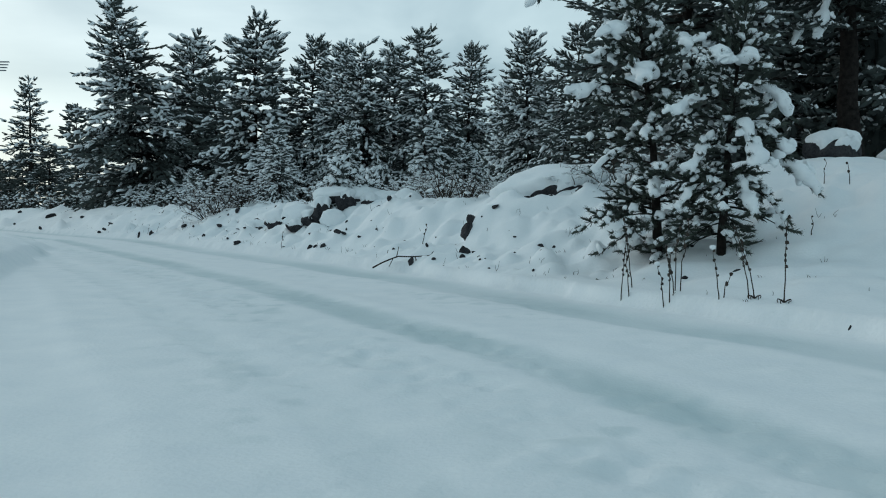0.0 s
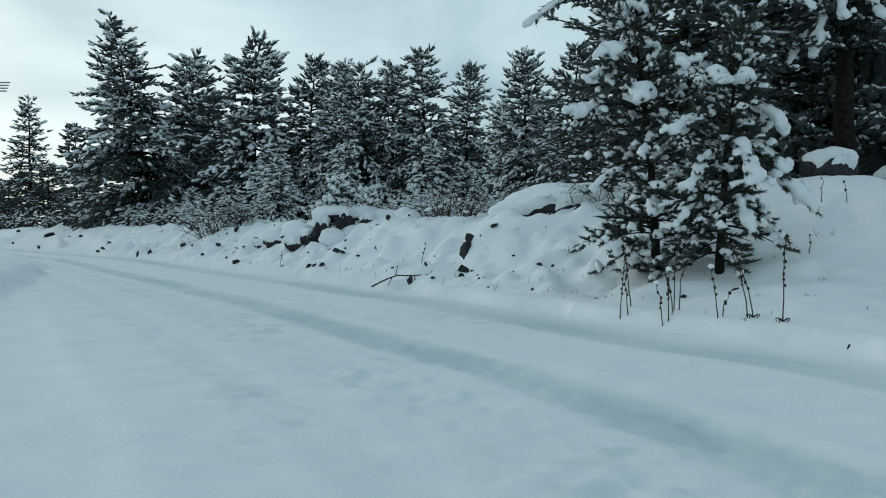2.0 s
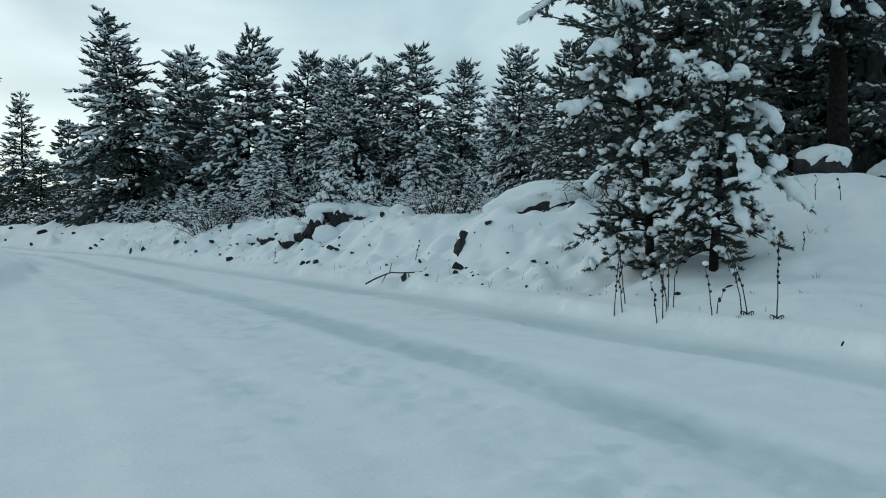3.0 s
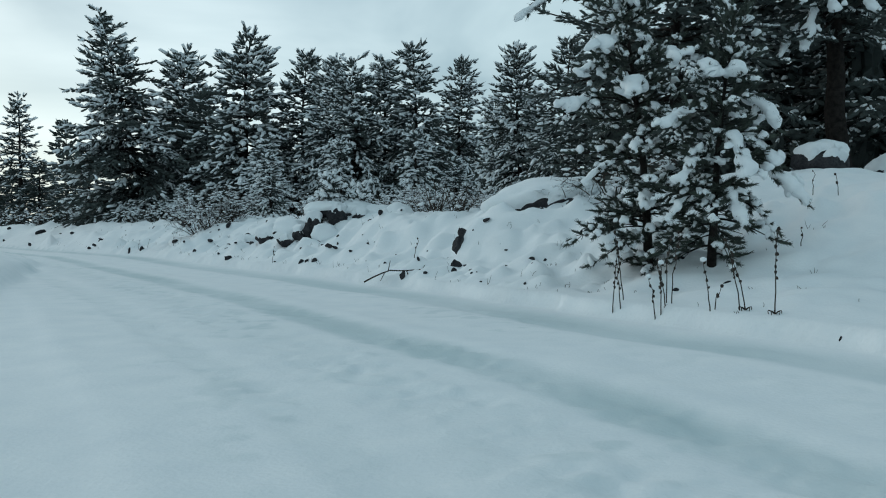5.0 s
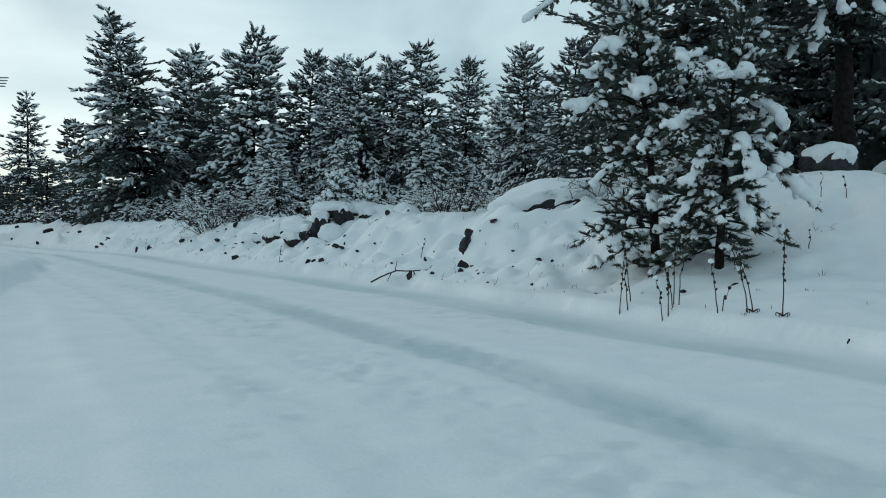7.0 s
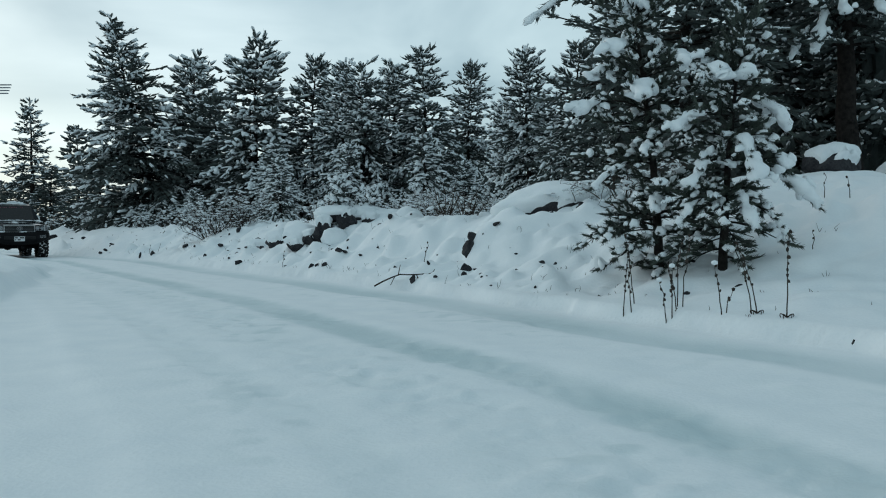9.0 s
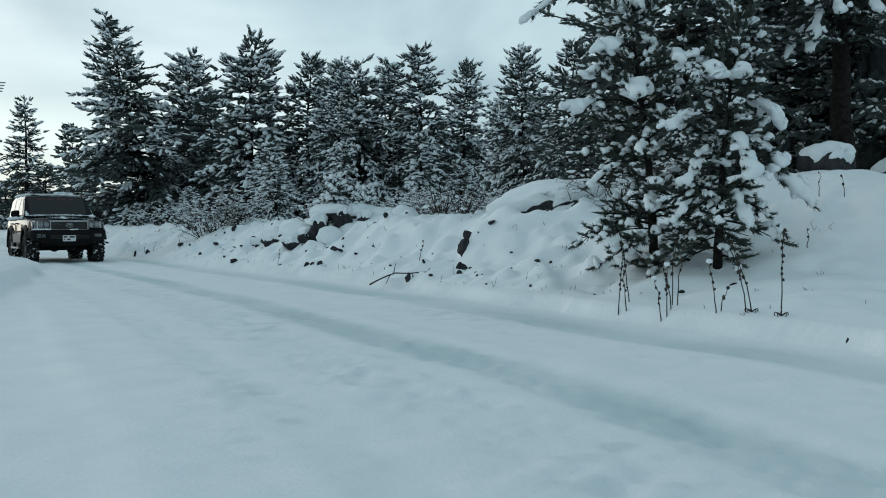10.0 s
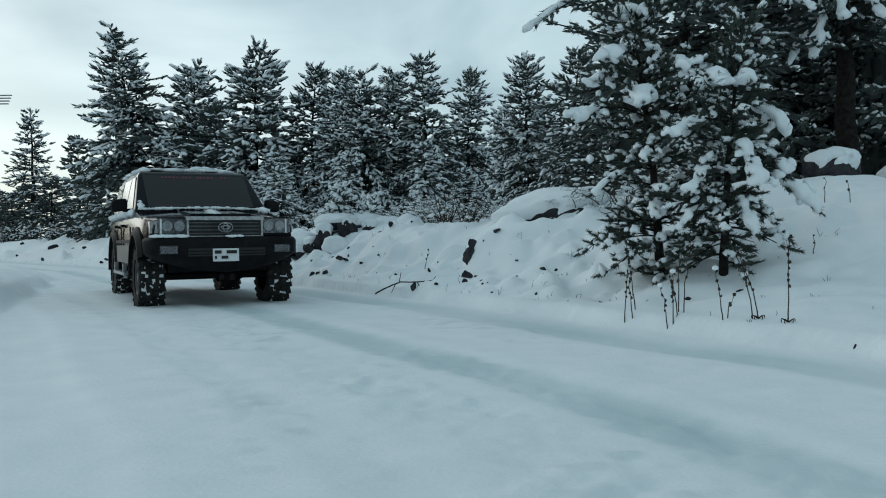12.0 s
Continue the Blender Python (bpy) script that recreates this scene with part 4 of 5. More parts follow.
def snow_strip(parent, points, wide, thick, seed, name="snow", label="clinging white snow"):
    """A lumpy ridge of snow along a line on the car."""
    rng = np.random.default_rng(seed)
    p = np.array(points, float)
    k = np.linspace(0, len(p) - 1, max(5, int(len(p) * 9)))
    line = np.stack([np.interp(k, np.arange(len(p)), p[:, c]) for c in range(3)], -1)
    pieces = []
    for q in line:
        s = rng.uniform(0.55, 1.25)
        pieces.append((lump(rng, BALL1, 0.12)[0] * (wide * s * rng.uniform(1.0, 1.8), wide * s, thick * s) + q + rng.normal(0, wide * 0.15, 3) * (1, 1, 0.3), BALL1[1]))
    me = mesh_from("snow", *joined(pieces), SNOW_TREE)
    return tagged(hang(name, me, parent, label), kind="stuff")


def make_wheel(car, x, y):
    wheel = new("wheel")
    wheel.parent = car
    side = 1 if x > 0 else -1
    # tyre: turned section, then two staggered rows of lugs
    sec = [(-0.145, 0.23), (-0.155, 0.30), (-0.15, 0.365), (-0.12, 0.392), (0.12, 0.392), (0.15, 0.365), (0.155, 0.30), (0.145, 0.23)]
    n = 40
    bm = bmesh.new()
    rings = [[bm.verts.new((px, r * math.cos(2 * math.pi * i / n), r * math.sin(2 * math.pi * i / n))) for px, r in sec] for i in range(n)]
    for i in range(n):
        p, q = rings[i], rings[(i + 1) % n]
        for j in range(len(sec) - 1):
            bm.faces.new((p[j], p[j + 1], q[j + 1], q[j]))
    for i in range(22):
        for row, (x0, x1, twist) in enumerate(((-0.158, -0.09, 0), (-0.075, -0.008, 0.5), (0.008, 0.075, 0), (0.09, 0.158, 0.5))):
            a = 2 * math.pi * (i + twist) / 22
            m = Matrix.Rotation(a, 4, "X")
            vs = box(bm, x0, x1, -0.032, 0.032, 0.355 if row in (0, 3) else 0.38, WHEEL_R - (0.012 if row in (0, 3) else 0))
            bmesh.ops.rotate(bm, verts=vs, matrix=Matrix.Rotation((0.25 if row % 2 else -0.25), 3, "Z"), cent=((x0 + x1) / 2, 0, 0.4))
            bmesh.ops.transform(bm, matrix=m, verts=vs)
    tyre = part("tyre", bm, RUBBER, wheel, "knobbly black mud tyre", shade=False)
    rng = np.random.default_rng(int(90 + 7 * x + 3 * y))   # snow pressed between the lugs
    bm = bmesh.new()
    steps = 66
    band = [[bm.verts.new((px, r * math.cos(2 * math.pi * i / steps), r * math.sin(2 * math.pi * i / steps))) for px, r in zip((-0.13, -0.08, -0.03, 0.03, 0.08, 0.13), 0.386 + 0.014 * rng.random(6))] for i in range(steps)]
    for i in range(steps):
        p, q = band[i], band[(i + 1) % steps]
        for j in range(5):
            if rng.random() < 0.38:
                bm.faces.new((p[j], p[j + 1], q[j + 1], q[j]))
    part("packed_snow", bm, SNOW_TREE, tyre, "white snow pressed into the tread")
    bm = bmesh.new()
    prof = [(0.10, 0.232), (0.135, 0.225), (0.11, 0.20), (0.05, 0.19), (0.03, 0.0)]
    prev = None
    first = None
    for i in range(32):
        ring = [bm.verts.new((side * px, r * math.cos(2 * math.pi * i / 32), r * math.sin(2 * math.pi * i / 32))) for px, r in prof[:-1]]
        if prev:
            for j in range(len(ring) - 1):
                bm.faces.new((prev[j], prev[j + 1], ring[j + 1], ring[j]))
        else:
            first = ring
        prev = ring
    for j in range(len(prev) - 1):
        bm.faces.new((prev[j], prev[j + 1], first[j + 1], first[j]))
    for i in range(6):
        vs = box(bm, side * 0.055, side * 0.105, -0.035, 0.035, 0.03, 0.205)
        bmesh.ops.transform(bm, matrix=Matrix.Rotation(2 * math.pi * i / 6, 4, "X"), verts=vs)
    bmesh.ops.create_cone(bm, cap_ends=True, segments=16, radius1=0.07, radius2=0.055, depth=0.06, matrix=Matrix.Translation((side * 0.1, 0, 0)) @ Matrix.Rotation(radians(90 * side), 4, "Y"))
    bmesh.ops.create_cone(bm, cap_ends=True, segments=32, radius1=0.2, radius2=0.2, depth=0.02, matrix=Matrix.Translation((side * 0.02, 0, 0)) @ Matrix.Rotation(radians(90), 4, "Y"))
    part("rim", bm, SILVER, wheel, "dull grey alloy rim")
    wheel.matrix_basis = pose(x, y, AXLE_Z)
    return wheel


def soften(ob, width):
    """Rounds the hard edges of a panel."""
    md = ob.modifiers.new("rounded_edges", "BEVEL")
    md.width, md.segments, md.limit_method, md.angle_limit = width, 3, "ANGLE", radians(40)
    md.use_clamp_overlap = True
    for e in ob.data.edges:
        e.use_edge_sharp = False


def build_car():
    car = new("off_road_car")
    tagged(car, "black lifted off-road car with knobbly tyres, patched with snow", "car")
    prof = [(0.16, 0.60), (0.09, 0.80), (0.07, 1.08), (0.12, 1.14), (0.36, 1.18), (0.9, 1.225), (1.45, 1.25), (1.7, 1.265), (4.74, 1.265), (4.83, 1.15), (4.85, 0.66), (4.72, 0.56)]
    prof += arch(REAR_AXLE, 0.42, 0.53, 12, 168) + [(3.10, 0.50), (1.45, 0.50)] + arch(FRONT_AXLE, 0.42, 0.53, 12, 156)
    bm = extruded(prof, 0.95, [0.2, 0.35, 0.5, 0.7, 1.0, 1.4, 2.0, 2.6, 3.2, 4.4, 4.6], [0.58, 0.68, 0.8, 0.98, 1.08, 1.16, 1.22], lower_width)
    body = part("body", bm, PAINT, car, "glossy black painted bodywork")
    soften(body, 0.035)
    up = [(1.40, 1.245), (1.72, 1.50), (2.06, 1.77), (2.15, 1.83), (2.35, 1.87), (3.2, 1.90), (4.3, 1.87), (4.58, 1.81), (4.68, 1.68), (4.80, 1.245)]
    bm = extruded(up, 0.9, [2.35, 2.9, 3.5, 4.3], [1.4, 1.55, 1.70, 1.80, 1.85], upper_width)
    soften(part("cabin", bm, PAINT, car, "black cabin and roof"), 0.04)

    def w(y, z, s):
        return (s * upper_width(y, z), y, z)

    # windscreen lies on the raked front of the cabin
    bottom, topz = (1.47, 1.302), (2.07, 1.777)
    b_l, b_r = w(*bottom, -1), w(*bottom, 1)
    t_l, t_r = w(*topz, -1), w(*topz, 1)
    shrink = 0.93
    pane([(b_l[0] * 0.81, *b_l[1:]), (b_r[0] * 0.81, *b_r[1:]), (t_r[0] * shrink, *t_r[1:]), (t_l[0] * shrink, *t_l[1:])], "windscreen", car, push=0.014, label="dark tinted windscreen")
    for x0, x1, zz in ((-0.46, -0.20, 0), (-0.18, 0.0, 0), (0.02, 0.3, 0), (0.36, 0.5, 1)):   # sun-strip print that cannot be read
        for i in range(int((x1 - x0) / 0.05)):
            xa = x0 + i * 0.05
            k0, k1 = 0.90, 0.955
            pts = [(xa, bottom[0] + (topz[0] - bottom[0]) * k, bottom[1] + (topz[1] - bottom[1]) * k) for k in (k0, k1)]
            pane([pts[0], (xa + 0.034, *pts[0][1:]), (xa + 0.034, *pts[1][1:]), pts[1]], "print_bar", car, RED, push=0.018)
    for s in (-1, 1):                                # side windows, pillars between them stay painted
        for y0, y1, y2, y3 in ((1.72, 2.55, 2.55, 2.2), (2.64, 3.5, 3.5, 2.64), (3.6, 4.52, 4.44, 3.6)):
            q = [w(y0, 1.30, s), w(y1, 1.30, s), w(y2, 1.76, s), w(y3, 1.76, s)]
            if s < 0:
                q = q[::-1]
            pane(q, "side_window", car, push=0.010)
        # flares, sill step, door trim, mud flap
        for ax in (FRONT_AXLE, REAR_AXLE):
            bm = bmesh.new()
            rows = []
            last = 156 if ax == FRONT_AXLE else 182   # in front the bumper takes over
            for (ya, za), (yb, zb) in zip(arch(ax, 0.42, 0.515, -2, last, 18), arch(ax, 0.42, 0.62, -2, last, 18)):
                rows.append([bm.verts.new((s * xx, yy, z2)) for xx, yy, z2 in ((0.90, ya, za), (0.985, ya, za), (0.985, ya + (yb - ya) * 0.4, za + (zb - za) * 0.4), (0.935, yb, zb), (0.90, yb, zb))])
            for p, q in zip(rows[:-1], rows[1:]):
                for j in range(4):
                    bm.faces.new((p[j], p[j + 1], q[j + 1], q[j]))
            part("wheel_arch_flare", bm, TRIM, car)
            bm = bmesh.new()                         # dark liner over the wheel
            rows = [[bm.verts.new((s * xx, yy, z2)) for xx in (0.45, 0.93)] for yy, z2 in arch(ax, 0.42, 0.535, -5, last + 2, 14)]
            for p, q in zip(rows[:-1], rows[1:]):
                bm.faces.new((p[0], p[1], q[1], q[0]))
            part("wheel_well", bm, TRIM, car)
        x0, x1 = sorted((s * 0.90, s * 1.02))
        part("side_step", boxes((x0, x1, 1.55, 3.0, 0.40, 0.44), (x0, x0 + 0.05, 1.7, 1.76, 0.40, 0.56), (x0, x0 + 0.05, 2.8, 2.86, 0.40, 0.56)), CHROME, car, "bright tubular side step", bevel=0.01)
        x0, x1 = sorted((s * 0.925, s * 0.957))
        part("door_trim", boxes((x0, x1, 1.42, 3.14, 0.56, 0.80)), SILVER, car, "grey lower door panel", bevel=0.012)
        x0, x1 = sorted((s * 0.925, s * 0.962))
        part("door_trim", boxes((x0, x1, 1.42, 3.14, 0.83, 0.875)), TRIM, car, "black rubbing strip", bevel=0.008)
        for yy in (2.35, 3.25):
            x0, x1 = sorted((s * 0.92, s * 0.965))
            part("door_handle", boxes((x0, x1, yy, yy + 0.2, 1.06, 1.095)), TRIM, car, bevel=0.01)
        for yy in (1.46, 2.6, 3.52):
            x0, x1 = sorted((s * 0.93, s * 0.9505))
            part("door_gap", boxes((x0, x1, yy, yy + 0.012, 0.58, 1.05)), INK, car)
        bm = bmesh.new()                             # mirror on its foot
        x0, x1 = sorted((s * 0.94, s * 1.15))
        cx = s * 1.045
        bmesh.ops.create_uvsphere(bm, u_segments=20, v_segments=12, radius=1.0)
        for v in bm.verts:                           # a rounded block
            v.co = Vector([math.copysign(abs(q) ** 0.5, q) for q in v.co])
            v.co = Vector((cx + 0.105 * v.co.x, 1.76 + 0.06 * v.co.y, 1.345 + 0.085 * v.co.z - 0.015 * s * v.co.x))
        mirror = part("wing_mirror", bm, TRIM, car, "black wing mirror")
        x0, x1 = sorted((s * 0.86, s * 1.0))
        part("mirror_foot", boxes((x0, x1, 1.72, 1.80, 1.255, 1.30)), TRIM, mirror)
        # head lamps: reflector, lens, indicator at the corner
        lamp = new("headlight")
        lamp.parent = car
        x0, x1 = sorted((s * 0.45, s * 0.79))
        part("reflector", boxes((x0, x1, 0.075, 0.2, 0.94, 1.115)), LAMP, lamp, "pale lamp reflector", bevel=0.02)
        for cx in (0.54, 0.68):
            bm = bmesh.new()
            bmesh.ops.create_cone(bm, cap_ends=True, segments=20, radius1=0.062, radius2=0.03, depth=0.05, matrix=Matrix.Translation((s * cx, 0.075, 1.03)) @ Matrix.Rotation(radians(-90), 4, "X"))
            part("bulb_bowl", bm, CHROME, lamp)
        part("lens", boxes((x0 - 0.005, x1 + 0.005, 0.035, 0.06, 0.935, 1.12)), LENS, lamp, "clear lamp glass", bevel=0.008)
        part("bezel", boxes((x0 - 0.012, x1 + 0.012, 0.03, 0.075, 1.118, 1.135), (x0 - 0.012, x1 + 0.012, 0.03, 0.075, 0.918, 0.938), (*sorted((s * 0.445, s * 0.46)), 0.03, 0.075, 0.93, 1.12)), TRIM, lamp, "thin black lamp surround", bevel=0.005)
        part("divider", boxes((*sorted((s * 0.745, s * 0.765)), 0.03, 0.072, 0.94, 1.115)), PLATE, lamp, "pale upright bar between lamp and indicator")
        bm = bmesh.new()
        vs = box(bm, *sorted((s * 0.795, s * 0.868)), 0.05, 0.22, 0.945, 1.09)
        for v in vs:
            if abs(v.co.x) > 0.8:
                v.co.y += 0.08
        part("indicator", bm, AMBER, lamp, "clear corner indicator", bevel=0.015)
        # fog lamps in the bumper
        fog = part("fog_light", boxes((*sorted((s * 0.58, s * 0.78)), -0.06, 0.02, 0.70, 0.795)), LAMP, car, "pale fog light with snow on it", bevel=0.02)
        part("lens", boxes((*sorted((s * 0.59, s * 0.77)), -0.068, -0.062, 0.71, 0.785)), LENS, fog)
        part("roof_rail", boxes((*sorted((s * 0.62, s * 0.655)), 2.4, 4.4, 1.91, 1.94), *[(*sorted((s * 0.62, s * 0.655)), yy, yy + 0.06, 1.84, 1.93) for yy in (2.45, 3.4, 4.3)]), TRIM, car, bevel=0.008)
    # bonnet relief, grille, bumper, plate
    bm = bmesh.new()
    vs = box(bm, -0.42, 0.42, 0.25, 1.35, 1.13, 1.262)
    for v in vs:
        if v.co.z > 1.2:
            v.co.z = 1.185 if v.co.y < 0.5 else 1.266
            v.co.x *= 0.85
    part("bonnet_ridge", bm, PAINT, car, bevel=0.02)
    grille = new("grille")
    grille.parent = car
    tagged(grille, "chrome-framed grille with dark slats")
    part("backing", boxes((-0.44, 0.44, 0.05, 0.12, 0.89, 1.11)), INK, grille)
    part("frame", boxes((-0.47, 0.47, 0.005, 0.08, 1.10, 1.145), (-0.44, 0.44, 0.015, 0.08, 0.885, 0.91), (-0.46, -0.435, 0.015, 0.08, 0.885, 1.135), (0.435, 0.46, 0.015, 0.08, 0.885, 1.135)), CHROME, grille, "dull chrome frame", bevel=0.008)
    for i in range(4):
        zz = 0.93 + i * 0.044
        part("slat", boxes((-0.43, 0.43, 0.03, 0.07, zz, zz + 0.016)), SILVER, grille, bevel=0.006)
    bm = bmesh.new()
    for rx, rz, turn in ((0.085, 0.06, 0), (0.03, 0.052, 0), (0.055, 0.022, 0)):
        v, f = tube([(rx * math.cos(a), 0.012, 1.01 + rz * math.sin(a)) for a in np.linspace(0, 2 * math.pi, 25)], [0.008] * 25, 5)
        bv = [bm.verts.new(q) for q in v]
        for q in f:
            bm.faces.new([bv[i] for i in q])
    part("badge", bm, CHROME, grille, "dull chrome oval badge")
    bm = bmesh.new()
    outline = [(-0.93, 0.42), (-0.925, 0.17), (-0.86, 0.05), (-0.74, -0.015), (-0.5, -0.062), (0, -0.078), (0.5, -0.062), (0.74, -0.015), (0.86, 0.05), (0.925, 0.17), (0.93, 0.42)]
    levels = [(0.90, 0.94), (0.88, 1.0), (0.70, 1.0), (0.64, 0.98), (0.54, 0.93), (0.44, 0.80)]
    grid = [[bm.verts.new((x * (k if zz > 0.5 else k * 0.98), y + (1 - k) * 0.6, zz + (0.17 * max(0, 0.72 - zz) / 0.28) * (x / 0.95) ** 2)) for x, y in outline] for zz, k in levels]
    for p, q in zip(grid[:-1], grid[1:]):
        for j in range(len(outline) - 1):
            bm.faces.new((p[j], p[j + 1], q[j + 1], q[j]))
    bm.faces.new(grid[0][::-1])
    bm.faces.new(grid[-1])
    bumper = part("bumper", bm, TRIM, car, "bulky black front bumper")
    soften(bumper, 0.045)
    part("air_slot", boxes((-0.46, 0.46, -0.078, -0.03, 0.665, 0.76)), INK, bumper)
    for zz in (0.685, 0.72):
        part("slot_bar", boxes((-0.45, 0.45, -0.082, -0.05, zz, zz + 0.012)), TRIM, bumper)
    plate = part("number_plate", boxes((-0.18, 0.13, -0.105, -0.09, 0.60, 0.755)), PLATE, car, "white two-line plate with dark bars", bevel=0.004)
    part("print_bar", boxes((-0.16, -0.08, -0.110, -0.106, 0.693, 0.733)), INK, plate)
    part("print_bar", boxes((-0.02, 0.105, -0.110, -0.106, 0.693, 0.733)), INK, plate)
    part("print_bar", boxes((-0.16, -0.135, -0.110, -0.106, 0.63, 0.667)), INK, plate)
    part("print_bar", boxes((-0.08, 0.0, -0.110, -0.106, 0.63, 0.667)), INK, plate)
    # underside, axles
    part("underbody", boxes((-0.62, 0.62, 0.45, 4.6, 0.46, 0.66)), TRIM, car, bevel=0.03)
    for ay in (FRONT_AXLE, REAR_AXLE):
        v, f = tube([(-0.7, ay, AXLE_Z), (0.7, ay, AXLE_Z)], [0.05, 0.05], 10)
        axle = hang("axle", mesh_from("axle", v, f, TRIM), car)
        v2 = BALL2[0] * (0.16, 0.16, 0.15) + (0.22, ay, AXLE_Z)
        hang("differential", mesh_from("differential", v2, BALL2[1], TRIM), axle)
    part("tow_hook", boxes((0.06, 0.12, 0.1, 0.2, 0.36, 0.44), (-0.05, -0.01, 0.1, 0.2, 0.37, 0.44)), TRIM, car, bevel=0.01)
    for s in (-1, 1):
        part("wiper", boxes((*sorted((s * 0.05, s * 0.6)), 1.44, 1.47, 1.29, 1.305)), TRIM, car)
        part("mud_flap", boxes((*sorted((s * 0.68, s * 0.95)), 4.25, 4.27, 0.22, 0.62)), TRIM, car)
    # snow that clings to it
    snow_strip(car, [(-0.75, 1.44, 1.285), (-0.2, 1.42, 1.30), (0.3, 1.42, 1.30), (0.78, 1.46, 1.285)], 0.035, 0.022, 1, label="line of snow below the windscreen")
    snow_strip(car, [(-0.86, 0.02, 0.91), (-0.5, -0.02, 0.91)], 0.045, 0.02, 2, label="snow on the bumper")
    snow_strip(car, [(0.02, -0.04, 0.905), (0.18, -0.04, 0.905)], 0.04, 0.015, 3, label="snow on the bumper")
    snow_strip(car, [(-0.07, 0.3, 1.185), (-0.04, 0.75, 1.245)], 0.05, 0.012, 4, label="snow patch on the bonnet")
    snow_strip(car, [(0.80, 1.2, 1.25), (0.84, 1.6, 1.30), (0.80, 1.75, 1.42)], 0.05, 0.04, 5, label="snow against the pillar")
    snow_strip(car, [(-0.80, 1.45, 1.29), (-0.80, 1.60, 1.38)], 0.03, 0.03, 6, label="snow against the pillar")
    for i, yy in enumerate((1.5, 2.1, 2.7, 3.3, 4.0)):
        snow_strip(car, [(-0.905, yy, 1.235), (-0.91, yy + 0.35, 1.235)], 0.035, 0.05, 20 + i, label="snow along the window line")
    for i, xx in enumerate((-0.5, -0.25, 0.0, 0.25, 0.5)):
        snow_strip(car, [(xx, 2.35, 1.88), (xx, 3.2, 1.915), (xx, 4.3, 1.89)], 0.13, 0.03, 30 + i, label="uneven snow on the roof")
    snow_strip(car, [(-0.66, 2.3, 1.87), (-0.66, 4.4, 1.91)], 0.05, 0.04, 41, label="snow on the roof edge")
    snow_strip(car, [(0.2, 2.9, 1.96), (0.5, 3.2, 1.96)], 0.09, 0.04, 42, label="snow heap on the roof")
    wheels = [make_wheel(car, s * HALF_TRACK, ay) for ay in (FRONT_AXLE, REAR_AXLE) for s in (-1, 1)]
    return car, wheels


car, wheels = build_car()

# ---------------------------------------------------------------- small things on the bank
def make_stone(x, y, size, seed, turn=0.0, stand=0.3):
    """A small broken stone that pokes out of the snow; some stand for shade."""
    rng = np.random.default_rng(seed)
    v = BALL2[0] * (1 + 0.22 * rng.normal(size=(len(BALL2[0]), 1)) * 0.5)
    for i in range(4):
        nrm = rng.normal(size=3)
        nrm /= np.linalg.norm(nrm)
        v = v - np.clip(v @ nrm - 0.6, 0, None)[:, None] * nrm
    ob = new("stone", mesh_from("stone", v * size, BALL2[1], ROCK, False))
    ob.matrix_basis = pose(x, y, float(height(x, y)) + stand * size[2] - 0.02, rng.uniform(-20, 20), rng.uniform(-20, 20), turn)
    return tagged(ob, "small dark stone, lump-shadow stand-in or peg in the snow", "stone", "stones in the bank")


# x, y, half width, half height
for i, (x, y, wide, tall) in enumerate([
    (-0.39, 11.16, 0.042, 0.073), (0.28, 10.79, 0.041, 0.047), (0.54, 10.15, 0.028, 0.022), (1.19, 9.96, 0.049, 0.027), (2.27, 7.76, 0.046, 0.029), (2.70, 7.57, 0.049, 0.020),
    (-2.18, 14.45, 0.055, 0.047), (-4.39, 19.86, 0.108, 0.065), (-8.67, 24.87, 0.067, 0.094), (-9.21, 25.40, 0.041, 0.097), (-18.11, 38.76, 0.273, 0.084), (-16.45, 34.19, 0.074, 0.074),
    (-22.41, 44.41, 0.145, 0.096), (-11.66, 28.44, 0.077, 0.046), (-1.72, 14.57, 0.079, 0.024), (-1.37, 14.00, 0.046, 0.023), (-0.71, 12.52, 0.027, 0.034), (-0.19, 11.45, 0.025, 0.037),
    (-7.29, 23.66, 0.103, 0.051), (-7.69, 26.14, 0.184, 0.071), (-4.01, 18.52, 0.080, 0.040), (-4.84, 19.61, 0.053, 0.043), (-5.21, 20.26, 0.044, 0.033), (-19.90, 38.91, 0.084, 0.084),
    (0.75, 11.56, 0.075, 0.020), (-3.66, 18.37, 0.050, 0.050), (-11.21, 29.30, 0.064, 0.048), (-14.80, 34.42, 0.112, 0.056), (-16.10, 36.30, 0.099, 0.049), (0.89, 10.02, 0.022, 0.022),
    (1.58, 8.40, 0.020, 0.020), (1.91, 8.37, 0.020, 0.020), (-1.09, 14.06, 0.027, 0.023), (-0.56, 12.81, 0.021, 0.021), (0.04, 10.40, 0.020, 0.020), (-2.06, 15.64, 0.034, 0.025),
]):
    make_stone(x, y, np.array((wide, wide * 0.9, tall * 1.2)), 200 + i, 37 * i)


# a thin dark upright peg, drawn with the stone shape
make_stone(2.67, 5.42, np.array((0.012, 0.012, 0.05)), 290, 0, 0.35)
for i, (x, y, r, h) in enumerate(np.concatenate([BUMPS[:60], BUMPS[340:430]])):        # dark stones that stand in for the shadows under the lumps
    if y < 30:
        make_stone(x - 0.35 * r + 0.2 * r * math.sin(7 * i), y - 0.95 * r, np.array((0.28 + 0.25 * math.sin(2 * i) ** 2, 0.25, 0.18 + 0.2 * math.cos(5 * i) ** 2)) * r * (0.4 + 0.9 * abs(math.sin(3 * i)) ** 2), 400 + i, 53 * i, 0.25)


